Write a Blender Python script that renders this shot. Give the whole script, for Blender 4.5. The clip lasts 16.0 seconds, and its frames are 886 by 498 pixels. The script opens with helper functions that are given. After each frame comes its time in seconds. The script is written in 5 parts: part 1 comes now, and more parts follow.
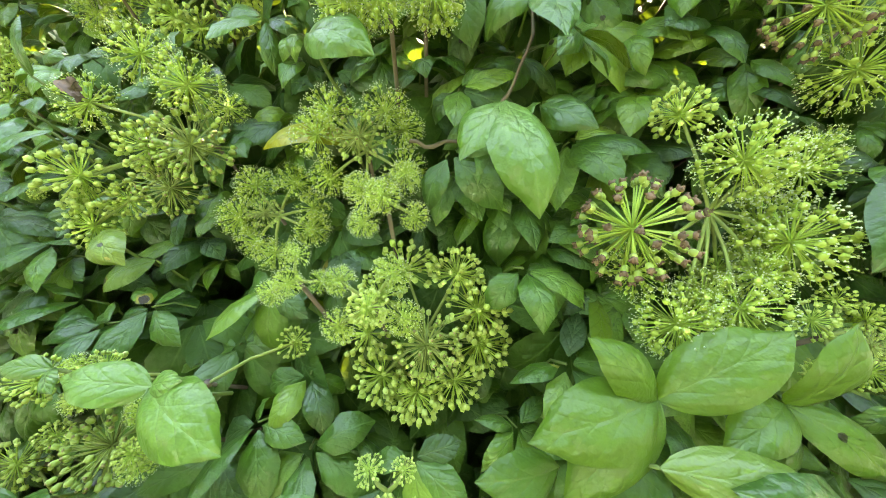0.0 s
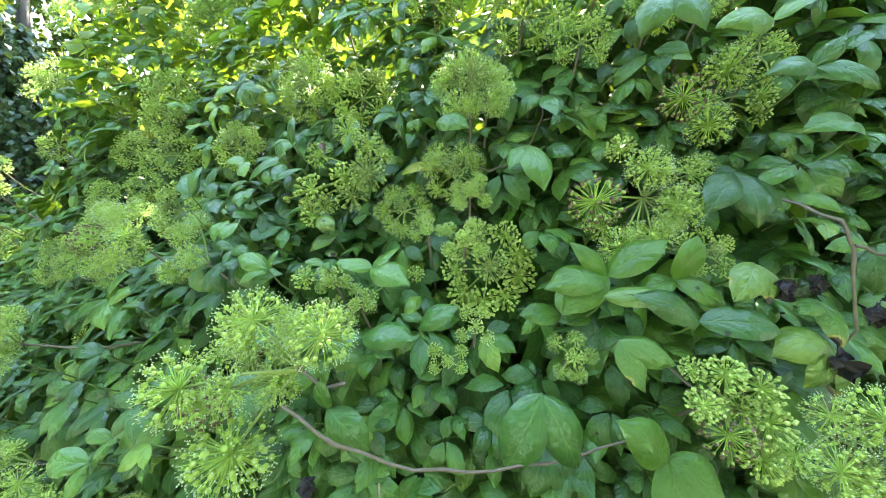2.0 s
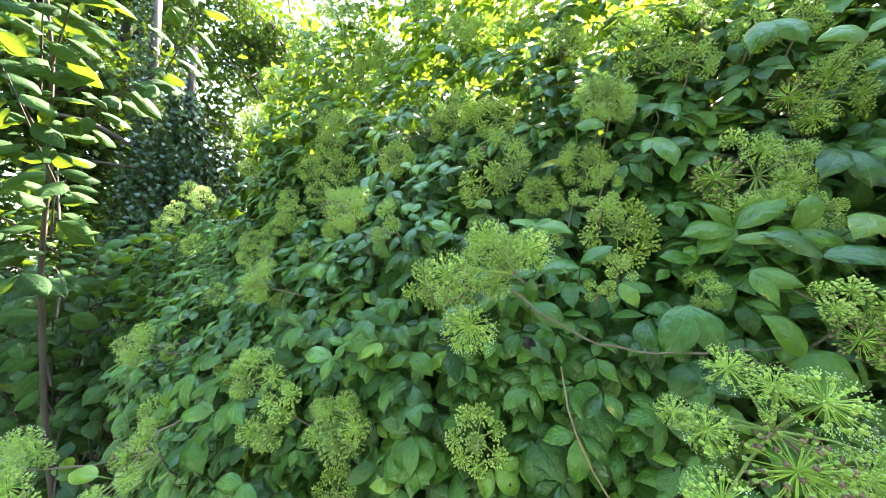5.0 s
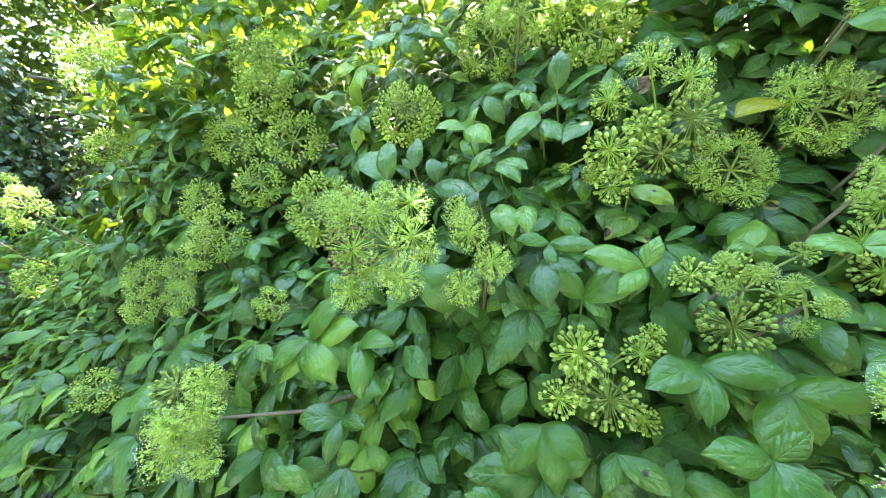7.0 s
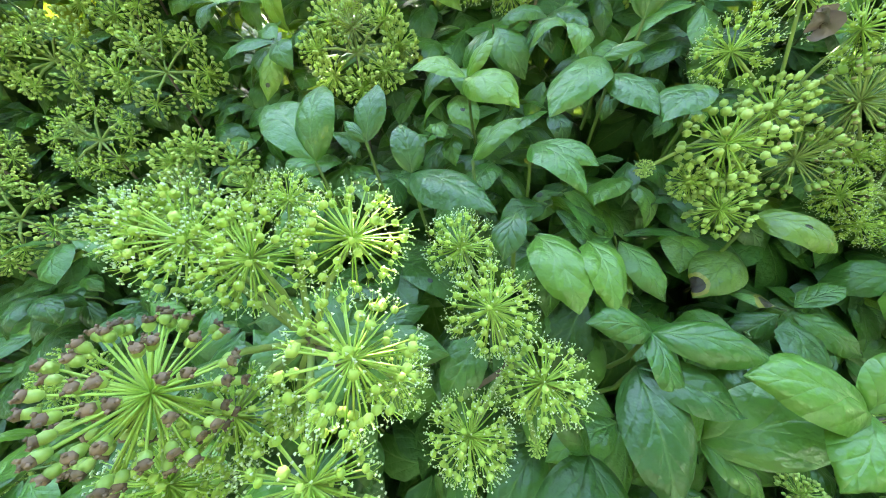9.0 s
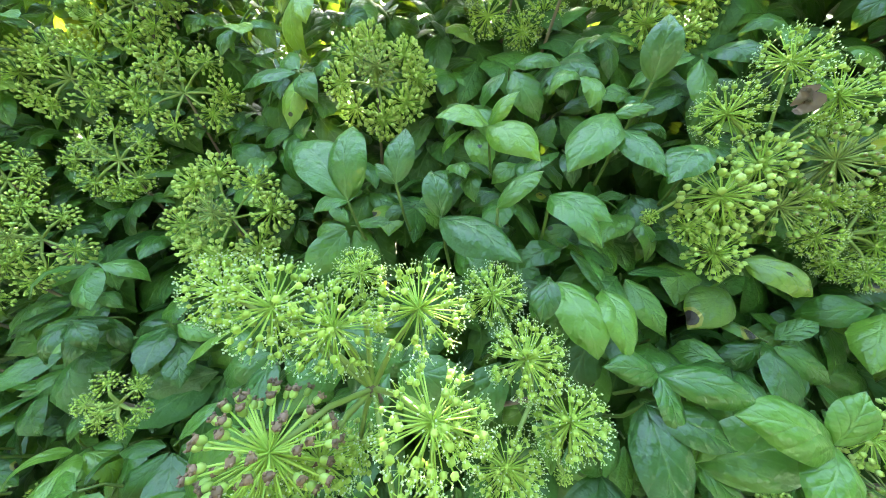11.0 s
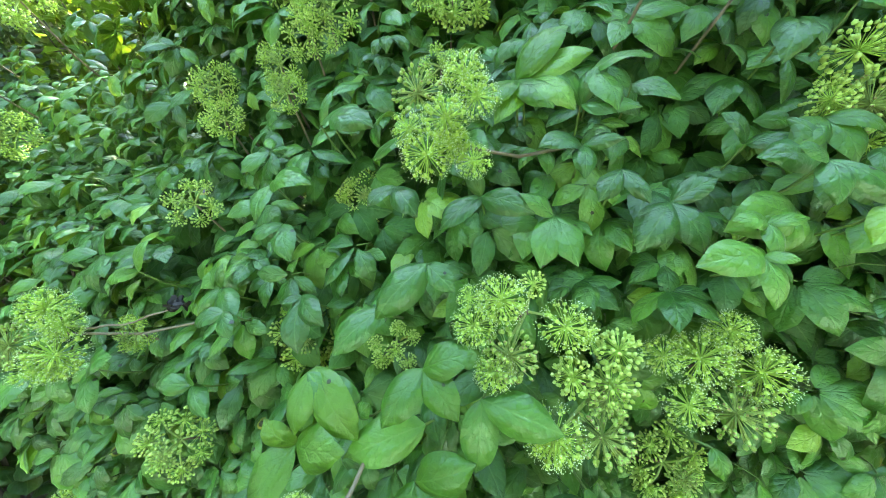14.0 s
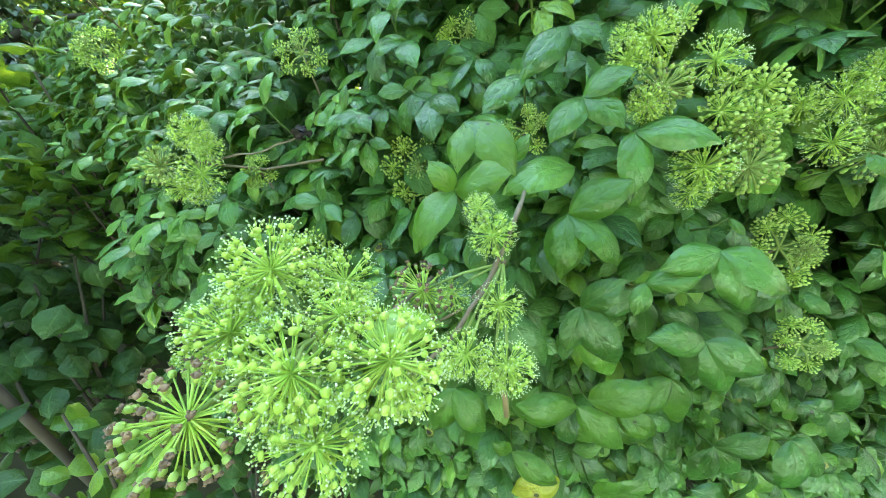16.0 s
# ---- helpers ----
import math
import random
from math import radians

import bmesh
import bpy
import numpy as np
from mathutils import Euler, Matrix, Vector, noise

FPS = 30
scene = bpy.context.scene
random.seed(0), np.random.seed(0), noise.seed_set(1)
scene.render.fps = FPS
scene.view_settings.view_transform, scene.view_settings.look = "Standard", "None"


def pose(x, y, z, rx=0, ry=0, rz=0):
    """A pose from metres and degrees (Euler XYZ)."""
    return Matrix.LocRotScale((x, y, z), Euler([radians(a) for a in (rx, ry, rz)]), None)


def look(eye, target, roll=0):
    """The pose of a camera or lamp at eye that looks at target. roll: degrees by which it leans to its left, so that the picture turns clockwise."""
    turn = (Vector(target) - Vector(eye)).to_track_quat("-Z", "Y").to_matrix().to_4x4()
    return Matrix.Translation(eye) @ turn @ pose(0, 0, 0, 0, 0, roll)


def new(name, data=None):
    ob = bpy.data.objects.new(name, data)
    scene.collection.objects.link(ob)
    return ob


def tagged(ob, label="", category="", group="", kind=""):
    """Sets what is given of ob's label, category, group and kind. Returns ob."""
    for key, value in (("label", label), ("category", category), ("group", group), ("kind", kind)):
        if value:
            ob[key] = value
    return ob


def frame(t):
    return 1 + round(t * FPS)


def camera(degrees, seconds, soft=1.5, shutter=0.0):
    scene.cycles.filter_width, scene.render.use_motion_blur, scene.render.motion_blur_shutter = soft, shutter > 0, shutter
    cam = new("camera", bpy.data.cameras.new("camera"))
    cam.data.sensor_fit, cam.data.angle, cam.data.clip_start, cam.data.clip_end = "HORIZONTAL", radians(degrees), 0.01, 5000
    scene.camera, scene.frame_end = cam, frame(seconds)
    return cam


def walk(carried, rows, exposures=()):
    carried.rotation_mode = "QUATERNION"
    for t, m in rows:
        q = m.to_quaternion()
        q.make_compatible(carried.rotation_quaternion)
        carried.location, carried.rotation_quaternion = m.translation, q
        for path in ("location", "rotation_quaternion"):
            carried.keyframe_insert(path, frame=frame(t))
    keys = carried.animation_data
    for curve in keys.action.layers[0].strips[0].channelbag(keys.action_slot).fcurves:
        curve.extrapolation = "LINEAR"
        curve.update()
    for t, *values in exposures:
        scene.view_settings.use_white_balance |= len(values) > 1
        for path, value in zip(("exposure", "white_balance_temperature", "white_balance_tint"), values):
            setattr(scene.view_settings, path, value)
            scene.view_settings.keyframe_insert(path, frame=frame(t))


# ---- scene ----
cam = camera(109.3, 16.0, soft=1.0)
PATH = [
    (0, pose(0.409, 0.392, 1.588, 71.10, -0.22, -2.74)),
    (0.5, pose(0.385, 0.338, 1.596, 71.88, 0.16, -2.25)),
    (1, pose(0.369, 0.279, 1.582, 75.18, 0.56, -0.32)),
    (1.5, pose(0.369, 0.218, 1.567, 78.55, 0.83, 1.48)),
    (2, pose(0.368, 0.175, 1.547, 80.73, 0.82, 3.00)),
    (2.5, pose(0.357, 0.124, 1.524, 83.08, 0.81, 5.49)),
    (3, pose(0.353, 0.067, 1.499, 86.04, 0.44, 8.73)),
    (3.5, pose(0.357, 0.023, 1.478, 87.68, 0.44, 11.07)),
    (4, pose(0.341, 0.010, 1.467, 88.04, 0.09, 11.65)),
    (4.5, pose(0.300, 0.000, 1.450, 88.00, -0.00, 12.00)),
    (4.7, pose(0.271, -0.006, 1.451, 87.95, 0.03, 12.17)),
    (6.8, pose(-0.025, 0.275, 1.522, 78.90, 5.20, 2.43)),
    (7, pose(-0.040, 0.305, 1.541, 79.01, 5.98, -0.60)),
    (7.5, pose(-0.044, 0.346, 1.570, 78.66, 5.36, -5.86)),
    (8, pose(-0.063, 0.410, 1.563, 76.06, 3.04, -8.16)),
    (8.5, pose(-0.068, 0.459, 1.560, 74.58, 1.85, -8.36)),
    (9, pose(-0.052, 0.482, 1.555, 74.30, 1.06, -8.47)),
    (9.5, pose(-0.050, 0.484, 1.549, 74.02, 0.32, -8.51)),
    (9.7, pose(-0.050, 0.483, 1.558, 73.72, 0.31, -8.51)),
    (11.8, pose(-0.103, 0.459, 1.590, 73.30, -0.25, -10.94)),
    (12, pose(-0.111, 0.446, 1.571, 73.56, -0.05, -10.85)),
    (12.5, pose(-0.175, 0.405, 1.530, 73.45, 1.11, -11.01)),
    (13, pose(-0.241, 0.366, 1.485, 72.57, 2.41, -9.73)),
    (13.5, pose(-0.276, 0.327, 1.418, 70.74, 3.30, -8.15)),
    (14, pose(-0.328, 0.290, 1.355, 68.08, 4.28, -6.84)),
    (14.5, pose(-0.404, 0.257, 1.290, 66.03, 5.29, -5.81)),
    (15, pose(-0.469, 0.232, 1.236, 65.28, 5.89, -5.31)),
    (15.5, pose(-0.506, 0.215, 1.195, 65.25, 6.03, -4.88)),
    (16, pose(-0.482, 0.198, 1.177, 65.36, 6.33, -4.82)),
]
walk(cam, PATH, [(0.0, 4.70, 9400, 13), (0.6, 4.74, 10400, 13), (1.05, 4.55, 10400, 13), (1.5, 4.43, 7000, 10), (4.6, 4.00, 7000, 8), (7.0, 4.55, 7300, 7), (8.3, 4.45, 7300, 6), (9.5, 4.34, 7200, 4), (12.0, 4.38, 7300, 2), (14.5, 4.52, 7300, -6), (16.0, 4.46, 7300, -3)])

# ---------------------------------------------------------------- light
SUN_EL, SUN_AZ = radians(39), radians(6)      # the sun stands behind the shrub
world = bpy.data.worlds.new("sky")
scene.world = world
world.use_nodes = True
wn, wl = world.node_tree.nodes, world.node_tree.links
sky = wn.new("ShaderNodeTexSky")
sky.sky_type, sky.sun_disc = "NISHITA", False
sky.sun_elevation, sky.sun_rotation = SUN_EL, SUN_AZ
wl.new(sky.outputs["Color"], wn["Background"].inputs["Color"])
wn["Background"].inputs["Strength"].default_value = 0.15
sun = new("sun", bpy.data.lights.new("sun", "SUN"))
sun.data.energy, sun.data.angle, sun.data.color = 5.0, radians(0.5), (1.0, 0.94, 0.82)
sun_way = Vector((math.sin(SUN_AZ) * math.cos(SUN_EL), math.cos(SUN_AZ) * math.cos(SUN_EL), math.sin(SUN_EL)))
sun.matrix_world = look(sun_way * 30, (0, 0, 0))


# ---------------------------------------------------------------- materials
def material(name):
    m = bpy.data.materials.new(name)
    m.use_nodes = True
    t = m.node_tree
    return m, t.nodes, t.links, t.nodes["Principled BSDF"]


def ramp(n, l, fac, stops):
    r = n.new("ShaderNodeValToRGB")
    while len(r.color_ramp.elements) < len(stops):
        r.color_ramp.elements.new(0.5)
    for e, (p, c) in zip(r.color_ramp.elements, stops):
        e.position, e.color = p, (*c, 1)
    l.new(fac, r.inputs["Fac"])
    return r.outputs["Color"]


def math_node(n, l, op, a, b=None, clamp=False):
    m = n.new("ShaderNodeMath")
    m.operation, m.use_clamp = op, clamp
    for i, v in ((0, a), (1, b)):
        if v is None:
            continue
        if isinstance(v, (int, float)):
            m.inputs[i].default_value = v
        else:
            l.new(v, m.inputs[i])
    return m.outputs[0]


def mix_color(n, l, fac, a, b, blend="MIX"):
    m = n.new("ShaderNodeMix")
    m.data_type, m.blend_type = "RGBA", blend
    for i, v in ((0, fac), (6, a), (7, b)):
        if isinstance(v, (int, float)):
            m.inputs[i].default_value = v
        elif isinstance(v, tuple):
            m.inputs[i].default_value = (*v, 1)
        else:
            l.new(v, m.inputs[i])
    return m.outputs[2]


def leaf_material(name, stops, joined, veins=4.6, thin=0.35, spots=0.0, rough=0.35, relief=0.8):
    """Leaf with midrib and side veins along its own length, light passing through it, and a tone of its own for each leaf."""
    m, n, l, p = material(name)
    if joined:
        rnd = n.new("ShaderNodeNewGeometry").outputs["Random Per Island"]
    else:
        rnd = n.new("ShaderNodeObjectInfo").outputs["Random"]
    col = ramp(n, l, rnd, stops)
    uv = n.new("ShaderNodeUVMap")
    sep = n.new("ShaderNodeSeparateXYZ")
    l.new(uv.outputs[0], sep.inputs[0])
    off = math_node(n, l, "ABSOLUTE", math_node(n, l, "SUBTRACT", sep.outputs[0], 0.5))
    # side veins run forward and outward from the midrib
    phase = math_node(n, l, "SUBTRACT", math_node(n, l, "MULTIPLY", sep.outputs[1], veins), math_node(n, l, "MULTIPLY", math_node(n, l, "POWER", off, 0.75), 3.4))
    saw = math_node(n, l, "ABSOLUTE", math_node(n, l, "SUBTRACT", math_node(n, l, "FRACT", phase), 0.5))
    side = math_node(n, l, "SUBTRACT", 1.0, math_node(n, l, "MULTIPLY", saw, 8.0), True)
    mid = math_node(n, l, "SUBTRACT", 1.0, math_node(n, l, "MULTIPLY", off, 30.0), True)
    vein = math_node(n, l, "MAXIMUM", math_node(n, l, "MULTIPLY", side, math_node(n, l, "SUBTRACT", 0.34, math_node(n, l, "MULTIPLY", off, 0.6), True)), mid)
    tex = n.new("ShaderNodeTexNoise")
    tex.inputs["Scale"].default_value, tex.inputs["Detail"].default_value = 38, 4
    geo = n.new("ShaderNodeTexCoord")
    l.new(geo.outputs["Object"], tex.inputs["Vector"])
    col = mix_color(n, l, math_node(n, l, "MULTIPLY", tex.outputs["Fac"], 0.34), col, (0.022, 0.075, 0.010))
    col = mix_color(n, l, math_node(n, l, "MULTIPLY", vein, 0.24), col, (0.20, 0.34, 0.10))
    if spots:
        blot = n.new("ShaderNodeTexVoronoi")
        blot.inputs["Scale"].default_value = 34
        l.new(geo.outputs["Object"], blot.inputs["Vector"])
        fine = n.new("ShaderNodeTexNoise")
        fine.inputs["Scale"].default_value = 140
        l.new(geo.outputs["Object"], fine.inputs["Vector"])
        dist = math_node(n, l, "ADD", blot.outputs["Distance"], math_node(n, l, "MULTIPLY", fine.outputs["Fac"], 0.12))
        sepc = n.new("ShaderNodeSeparateColor")
        l.new(blot.outputs["Color"], sepc.inputs[0])
        rare = math_node(n, l, "GREATER_THAN", sepc.outputs[0], 1.0 - spots)
        halo = math_node(n, l, "MULTIPLY", math_node(n, l, "LESS_THAN", dist, 0.33), rare)
        core = math_node(n, l, "MULTIPLY", math_node(n, l, "LESS_THAN", dist, 0.24), rare)
        col = mix_color(n, l, math_node(n, l, "MULTIPLY", halo, 0.7), col, (0.36, 0.30, 0.05))
        col = mix_color(n, l, core, col, (0.03, 0.018, 0.02))
        # small round bites and scabs
        bite = n.new("ShaderNodeTexVoronoi")
        bite.inputs["Scale"].default_value = 62
        l.new(geo.outputs["Object"], bite.inputs["Vector"])
        sepb = n.new("ShaderNodeSeparateColor")
        l.new(bite.outputs["Color"], sepb.inputs[0])
        few = math_node(n, l, "GREATER_THAN", sepb.outputs[1], 0.955)
        dot = math_node(n, l, "MULTIPLY", math_node(n, l, "LESS_THAN", bite.outputs["Distance"], 0.15), few)
        col = mix_color(n, l, dot, col, (0.012, 0.010, 0.010))
    l.new(col, p.inputs["Base Color"])
    p.inputs["Roughness"].default_value = rough
    p.inputs["Specular IOR Level"].default_value = 0.65 if rough < 0.4 else 0.35 if rough < 0.7 else 0.2
    bump = n.new("ShaderNodeBump")
    bump.inputs["Strength"].default_value, bump.inputs["Distance"].default_value = relief, 0.003
    # the blade swells between the veins
    dip = math_node(n, l, "SUBTRACT", 1.0, math_node(n, l, "MULTIPLY", saw, 2.0), True)
    pillow = math_node(n, l, "SUBTRACT", 1.0, math_node(n, l, "MULTIPLY", dip, dip))
    swell = math_node(n, l, "SUBTRACT", math_node(n, l, "MULTIPLY", pillow, 0.10), math_node(n, l, "MULTIPLY", vein, 0.10))
    crinkle = n.new("ShaderNodeTexNoise")
    crinkle.inputs["Scale"].default_value, crinkle.inputs["Detail"].default_value = 120, 3
    l.new(geo.outputs["Object"], crinkle.inputs["Vector"])
    rough_part = math_node(n, l, "ADD", math_node(n, l, "MULTIPLY", tex.outputs["Fac"], 1.8), math_node(n, l, "MULTIPLY", crinkle.outputs["Fac"], 0.8))
    l.new(math_node(n, l, "ADD", swell, rough_part), bump.inputs["Height"])
    l.new(bump.outputs[0], p.inputs["Normal"])
    if thin:
        tr = n.new("ShaderNodeBsdfTranslucent")
        glow = mix_color(n, l, 0.6, col, (0.40, 0.56, 0.03), "MIX")
        l.new(glow, tr.inputs["Color"])
        l.new(bump.outputs[0], tr.inputs["Normal"])
        mx = n.new("ShaderNodeMixShader")
        mx.inputs[0].default_value = thin
        l.new(p.outputs[0], mx.inputs[1])
        l.new(tr.outputs[0], mx.inputs[2])
        l.new(mx.outputs[0], n["Material Output"].inputs["Surface"])
    return m


def plain_material(name, a, b, scale=60, rough=0.55, relief=0.2, thin=0.0, per_object=True):
    m, n, l, p = material(name)
    tex = n.new("ShaderNodeTexNoise")
    tex.inputs["Scale"].default_value, tex.inputs["Detail"].default_value = scale, 5
    co = n.new("ShaderNodeTexCoord")
    l.new(co.outputs["Object"], tex.inputs["Vector"])
    fac = tex.outputs["Fac"]
    if per_object:
        rnd = n.new("ShaderNodeNewGeometry").outputs["Random Per Island"]
        fac = math_node(n, l, "ADD", math_node(n, l, "MULTIPLY", fac, 0.5), math_node(n, l, "MULTIPLY", rnd, 0.5))
    col = ramp(n, l, fac, [(0.25, a), (0.75, b)])
    l.new(col, p.inputs["Base Color"])
    p.inputs["Roughness"].default_value = rough
    bump = n.new("ShaderNodeBump")
    bump.inputs["Strength"].default_value, bump.inputs["Distance"].default_value = relief, 0.002
    l.new(tex.outputs["Fac"], bump.inputs["Height"])
    l.new(bump.outputs[0], p.inputs["Normal"])
    if thin:
        tr = n.new("ShaderNodeBsdfTranslucent")
        l.new(col, tr.inputs["Color"])
        mx = n.new("ShaderNodeMixShader")
        mx.inputs[0].default_value = thin
        l.new(p.outputs[0], mx.inputs[1])
        l.new(tr.outputs[0], mx.inputs[2])
        l.new(mx.outputs[0], n["Material Output"].inputs["Surface"])
    return m


GREENS = [(0.0, (0.022, 0.085, 0.014)), (0.4, (0.046, 0.150, 0.021)), (0.75, (0.075, 0.205, 0.027)), (0.93, (0.12, 0.27, 0.034)), (1.0, (0.22, 0.38, 0.04))]
LEAF = leaf_material("aralia_leaf", GREENS, False, spots=0.04, thin=0.12)
LEAF_JOINED = leaf_material("aralia_leaf_mass", GREENS, True, spots=0.025, thin=0.14)
# same leaf in darker greens: the shade inside the mound, put into colour
LEAF_INNER_SHADE = leaf_material("aralia_leaf_inner_shade", [(0.0, (0.026, 0.090, 0.015)), (0.7, (0.050, 0.150, 0.022)), (1.0, (0.085, 0.205, 0.028))], True, thin=0.06, rough=0.5)
# paler, yellower copy for the top: sunlight painted into the leaf tone
LEAF_TOP_SUNLIT = leaf_material("aralia_leaf_top_sunlit", [(0.0, (0.05, 0.15, 0.02)), (0.5, (0.11, 0.25, 0.028)), (0.85, (0.22, 0.36, 0.032)), (1.0, (0.42, 0.46, 0.035))], True, thin=0.5)
LEAF_FRESH = leaf_material("aralia_leaf_fresh", [(0.0, (0.060, 0.175, 0.024)), (1.0, (0.11, 0.25, 0.032))], False, spots=0.04)
LEAF_BLOTCHED = leaf_material("aralia_leaf_blotched", [(0.0, (0.08, 0.20, 0.028)), (1.0, (0.18, 0.28, 0.04))], False, spots=0.3, thin=0.15)
# lit copy of the background leaf: sunlight put into its yellow-green
SHRUB_LEAF_SUNLIT = leaf_material("shrub_leaf_sunlit", [(0.0, (0.035, 0.08, 0.015)), (0.6, (0.06, 0.13, 0.02)), (1.0, (0.13, 0.20, 0.03))], True, veins=6, thin=0.35)
IVY_LEAF = leaf_material("ivy_leaf", [(0.0, (0.018, 0.045, 0.018)), (1.0, (0.04, 0.085, 0.03))], True, veins=5, thin=0.08, rough=0.3)
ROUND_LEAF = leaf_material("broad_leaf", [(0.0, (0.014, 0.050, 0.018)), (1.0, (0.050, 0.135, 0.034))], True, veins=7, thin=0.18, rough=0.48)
# darker copy of the same background leaf, for backlit trees
TREE_LEAF = leaf_material("far_tree_leaf", [(0.0, (0.030, 0.070, 0.018)), (0.6, (0.050, 0.115, 0.022)), (1.0, (0.10, 0.17, 0.03))], True, veins=6, thin=0.14, rough=0.5)
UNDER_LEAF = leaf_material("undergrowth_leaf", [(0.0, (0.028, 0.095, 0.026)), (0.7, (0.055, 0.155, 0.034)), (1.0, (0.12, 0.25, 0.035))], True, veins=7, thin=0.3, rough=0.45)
SEEDLING_LEAF = leaf_material("seedling_leaf", [(0.0, (0.10, 0.24, 0.03)), (1.0, (0.22, 0.38, 0.05))], True, veins=6, thin=0.35)
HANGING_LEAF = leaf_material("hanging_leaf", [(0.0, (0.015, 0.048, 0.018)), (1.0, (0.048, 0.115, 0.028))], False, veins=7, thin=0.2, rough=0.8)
FLORET = plain_material("floret", (0.38, 0.55, 0.09), (0.52, 0.68, 0.16), 300, 0.5, 0.1, 0.2)
FLORET_PALE = plain_material("bud", (0.42, 0.57, 0.12), (0.56, 0.70, 0.22), 300, 0.5, 0.1, 0.2)
STAMEN = plain_material("stamen", (0.62, 0.74, 0.42), (0.74, 0.82, 0.58), 300, 0.5, 0.0, 0.3)
PEDICEL = plain_material("pedicel", (0.34, 0.54, 0.08), (0.46, 0.66, 0.13), 200, 0.5, 0.1, 0.15)
FRUIT = plain_material("fruit", (0.26, 0.40, 0.08), (0.38, 0.52, 0.13), 200, 0.4, 0.1, 0.1)
DRY_TIP = plain_material("dry_tip", (0.24, 0.22, 0.09), (0.36, 0.32, 0.14), 300, 0.7, 0.2)
CALYX = plain_material("calyx", (0.11, 0.072, 0.045), (0.24, 0.155, 0.10), 300, 0.7, 0.3)
PETIOLE = plain_material("petiole", (0.07, 0.13, 0.025), (0.13, 0.20, 0.045), 150, 0.6, 0.1)
RAY = plain_material("flower_ray", (0.20, 0.27, 0.07), (0.29, 0.40, 0.10), 150, 0.6, 0.2)
BARK = plain_material("twig_bark", (0.10, 0.075, 0.05), (0.22, 0.18, 0.13), 90, 0.8, 0.6)
TRUNK_BARK = plain_material("trunk_bark", (0.035, 0.028, 0.022), (0.10, 0.08, 0.06), 12, 0.9, 0.9)
DEAD_LEAF = plain_material("dead_leaf", (0.13, 0.085, 0.07), (0.32, 0.24, 0.21), 120, 0.8, 0.6, 0.15)
SHRIVELLED = plain_material("shrivelled_leaf", (0.008, 0.007, 0.009), (0.035, 0.028, 0.032), 120, 0.8, 0.8)
SOIL = plain_material("soil", (0.020, 0.022, 0.010), (0.062, 0.058, 0.028), 6, 0.95, 0.8)
PAVING = plain_material("pale_path", (0.48, 0.47, 0.45), (0.62, 0.61, 0.58), 14, 0.85, 0.4)


# ---------------------------------------------------------------- shapes
class Soup:
    """Vertices, faces, texture places and slots gathered for one mesh."""

    def __init__(self):
        self.v, self.f, self.uv, self.s = [], [], [], []

    def add(self, verts, faces, slot=0, uvs=None):
        k = len(self.v)
        self.v += [tuple(p) for p in verts]
        self.uv += list(uvs) if uvs else [(0.0, 0.0)] * len(verts)
        self.f += [tuple(i + k for i in q) for q in faces]
        self.s += [slot] * len(faces)

    def arrays(self):
        return np.array(self.v), self.f, np.array(self.uv), self.s

    def mesh(self, name, materials, smooth=True):
        me = bpy.data.meshes.new(name)
        me.from_pydata(self.v, [], self.f)
        for m in materials:
            me.materials.append(m)
        me.polygons.foreach_set("material_index", self.s)
        me.polygons.foreach_set("use_smooth", [smooth] * len(self.f))
        layer = me.uv_layers.new(name="UVMap")
        idx = np.zeros(len(me.loops), dtype=np.int32)
        me.loops.foreach_get("vertex_index", idx)
        layer.data.foreach_set("uv", np.array(self.uv)[idx].ravel())
        me.update()
        return me


def part(name, mesh, parent, m=None, label=""):
    ob = new(name, mesh)
    ob.parent = parent
    if m is not None:
        ob.matrix_basis = m
    return tagged(ob, label)


def tube(soup, points, radii, sides=6, slot=0):
    """A bent round rod through the points."""
    pts = [Vector(p) for p in points]
    side = None
    rings = []
    for i, p in enumerate(pts):
        way = (pts[min(i + 1, len(pts) - 1)] - pts[max(i - 1, 0)]).normalized()
        if side is None:
            side = way.orthogonal().normalized()
        side = (side - way * side.dot(way)).normalized()
        up = way.cross(side)
        rings.append([p + (side * math.cos(a) + up * math.sin(a)) * radii[i] for a in (2 * math.pi * k / sides for k in range(sides))])
    verts = [q for r in rings for q in r]
    faces = [(i * sides + k, i * sides + (k + 1) % sides, (i + 1) * sides + (k + 1) % sides, (i + 1) * sides + k)
             for i in range(len(pts) - 1) for k in range(sides)]
    faces.append(tuple(range(len(verts) - sides, len(verts))))
    uvs = [(k / sides, i / max(1, len(pts) - 1)) for i in range(len(pts)) for k in range(sides)]
    soup.add(verts, faces, slot, uvs)


BALL = {}


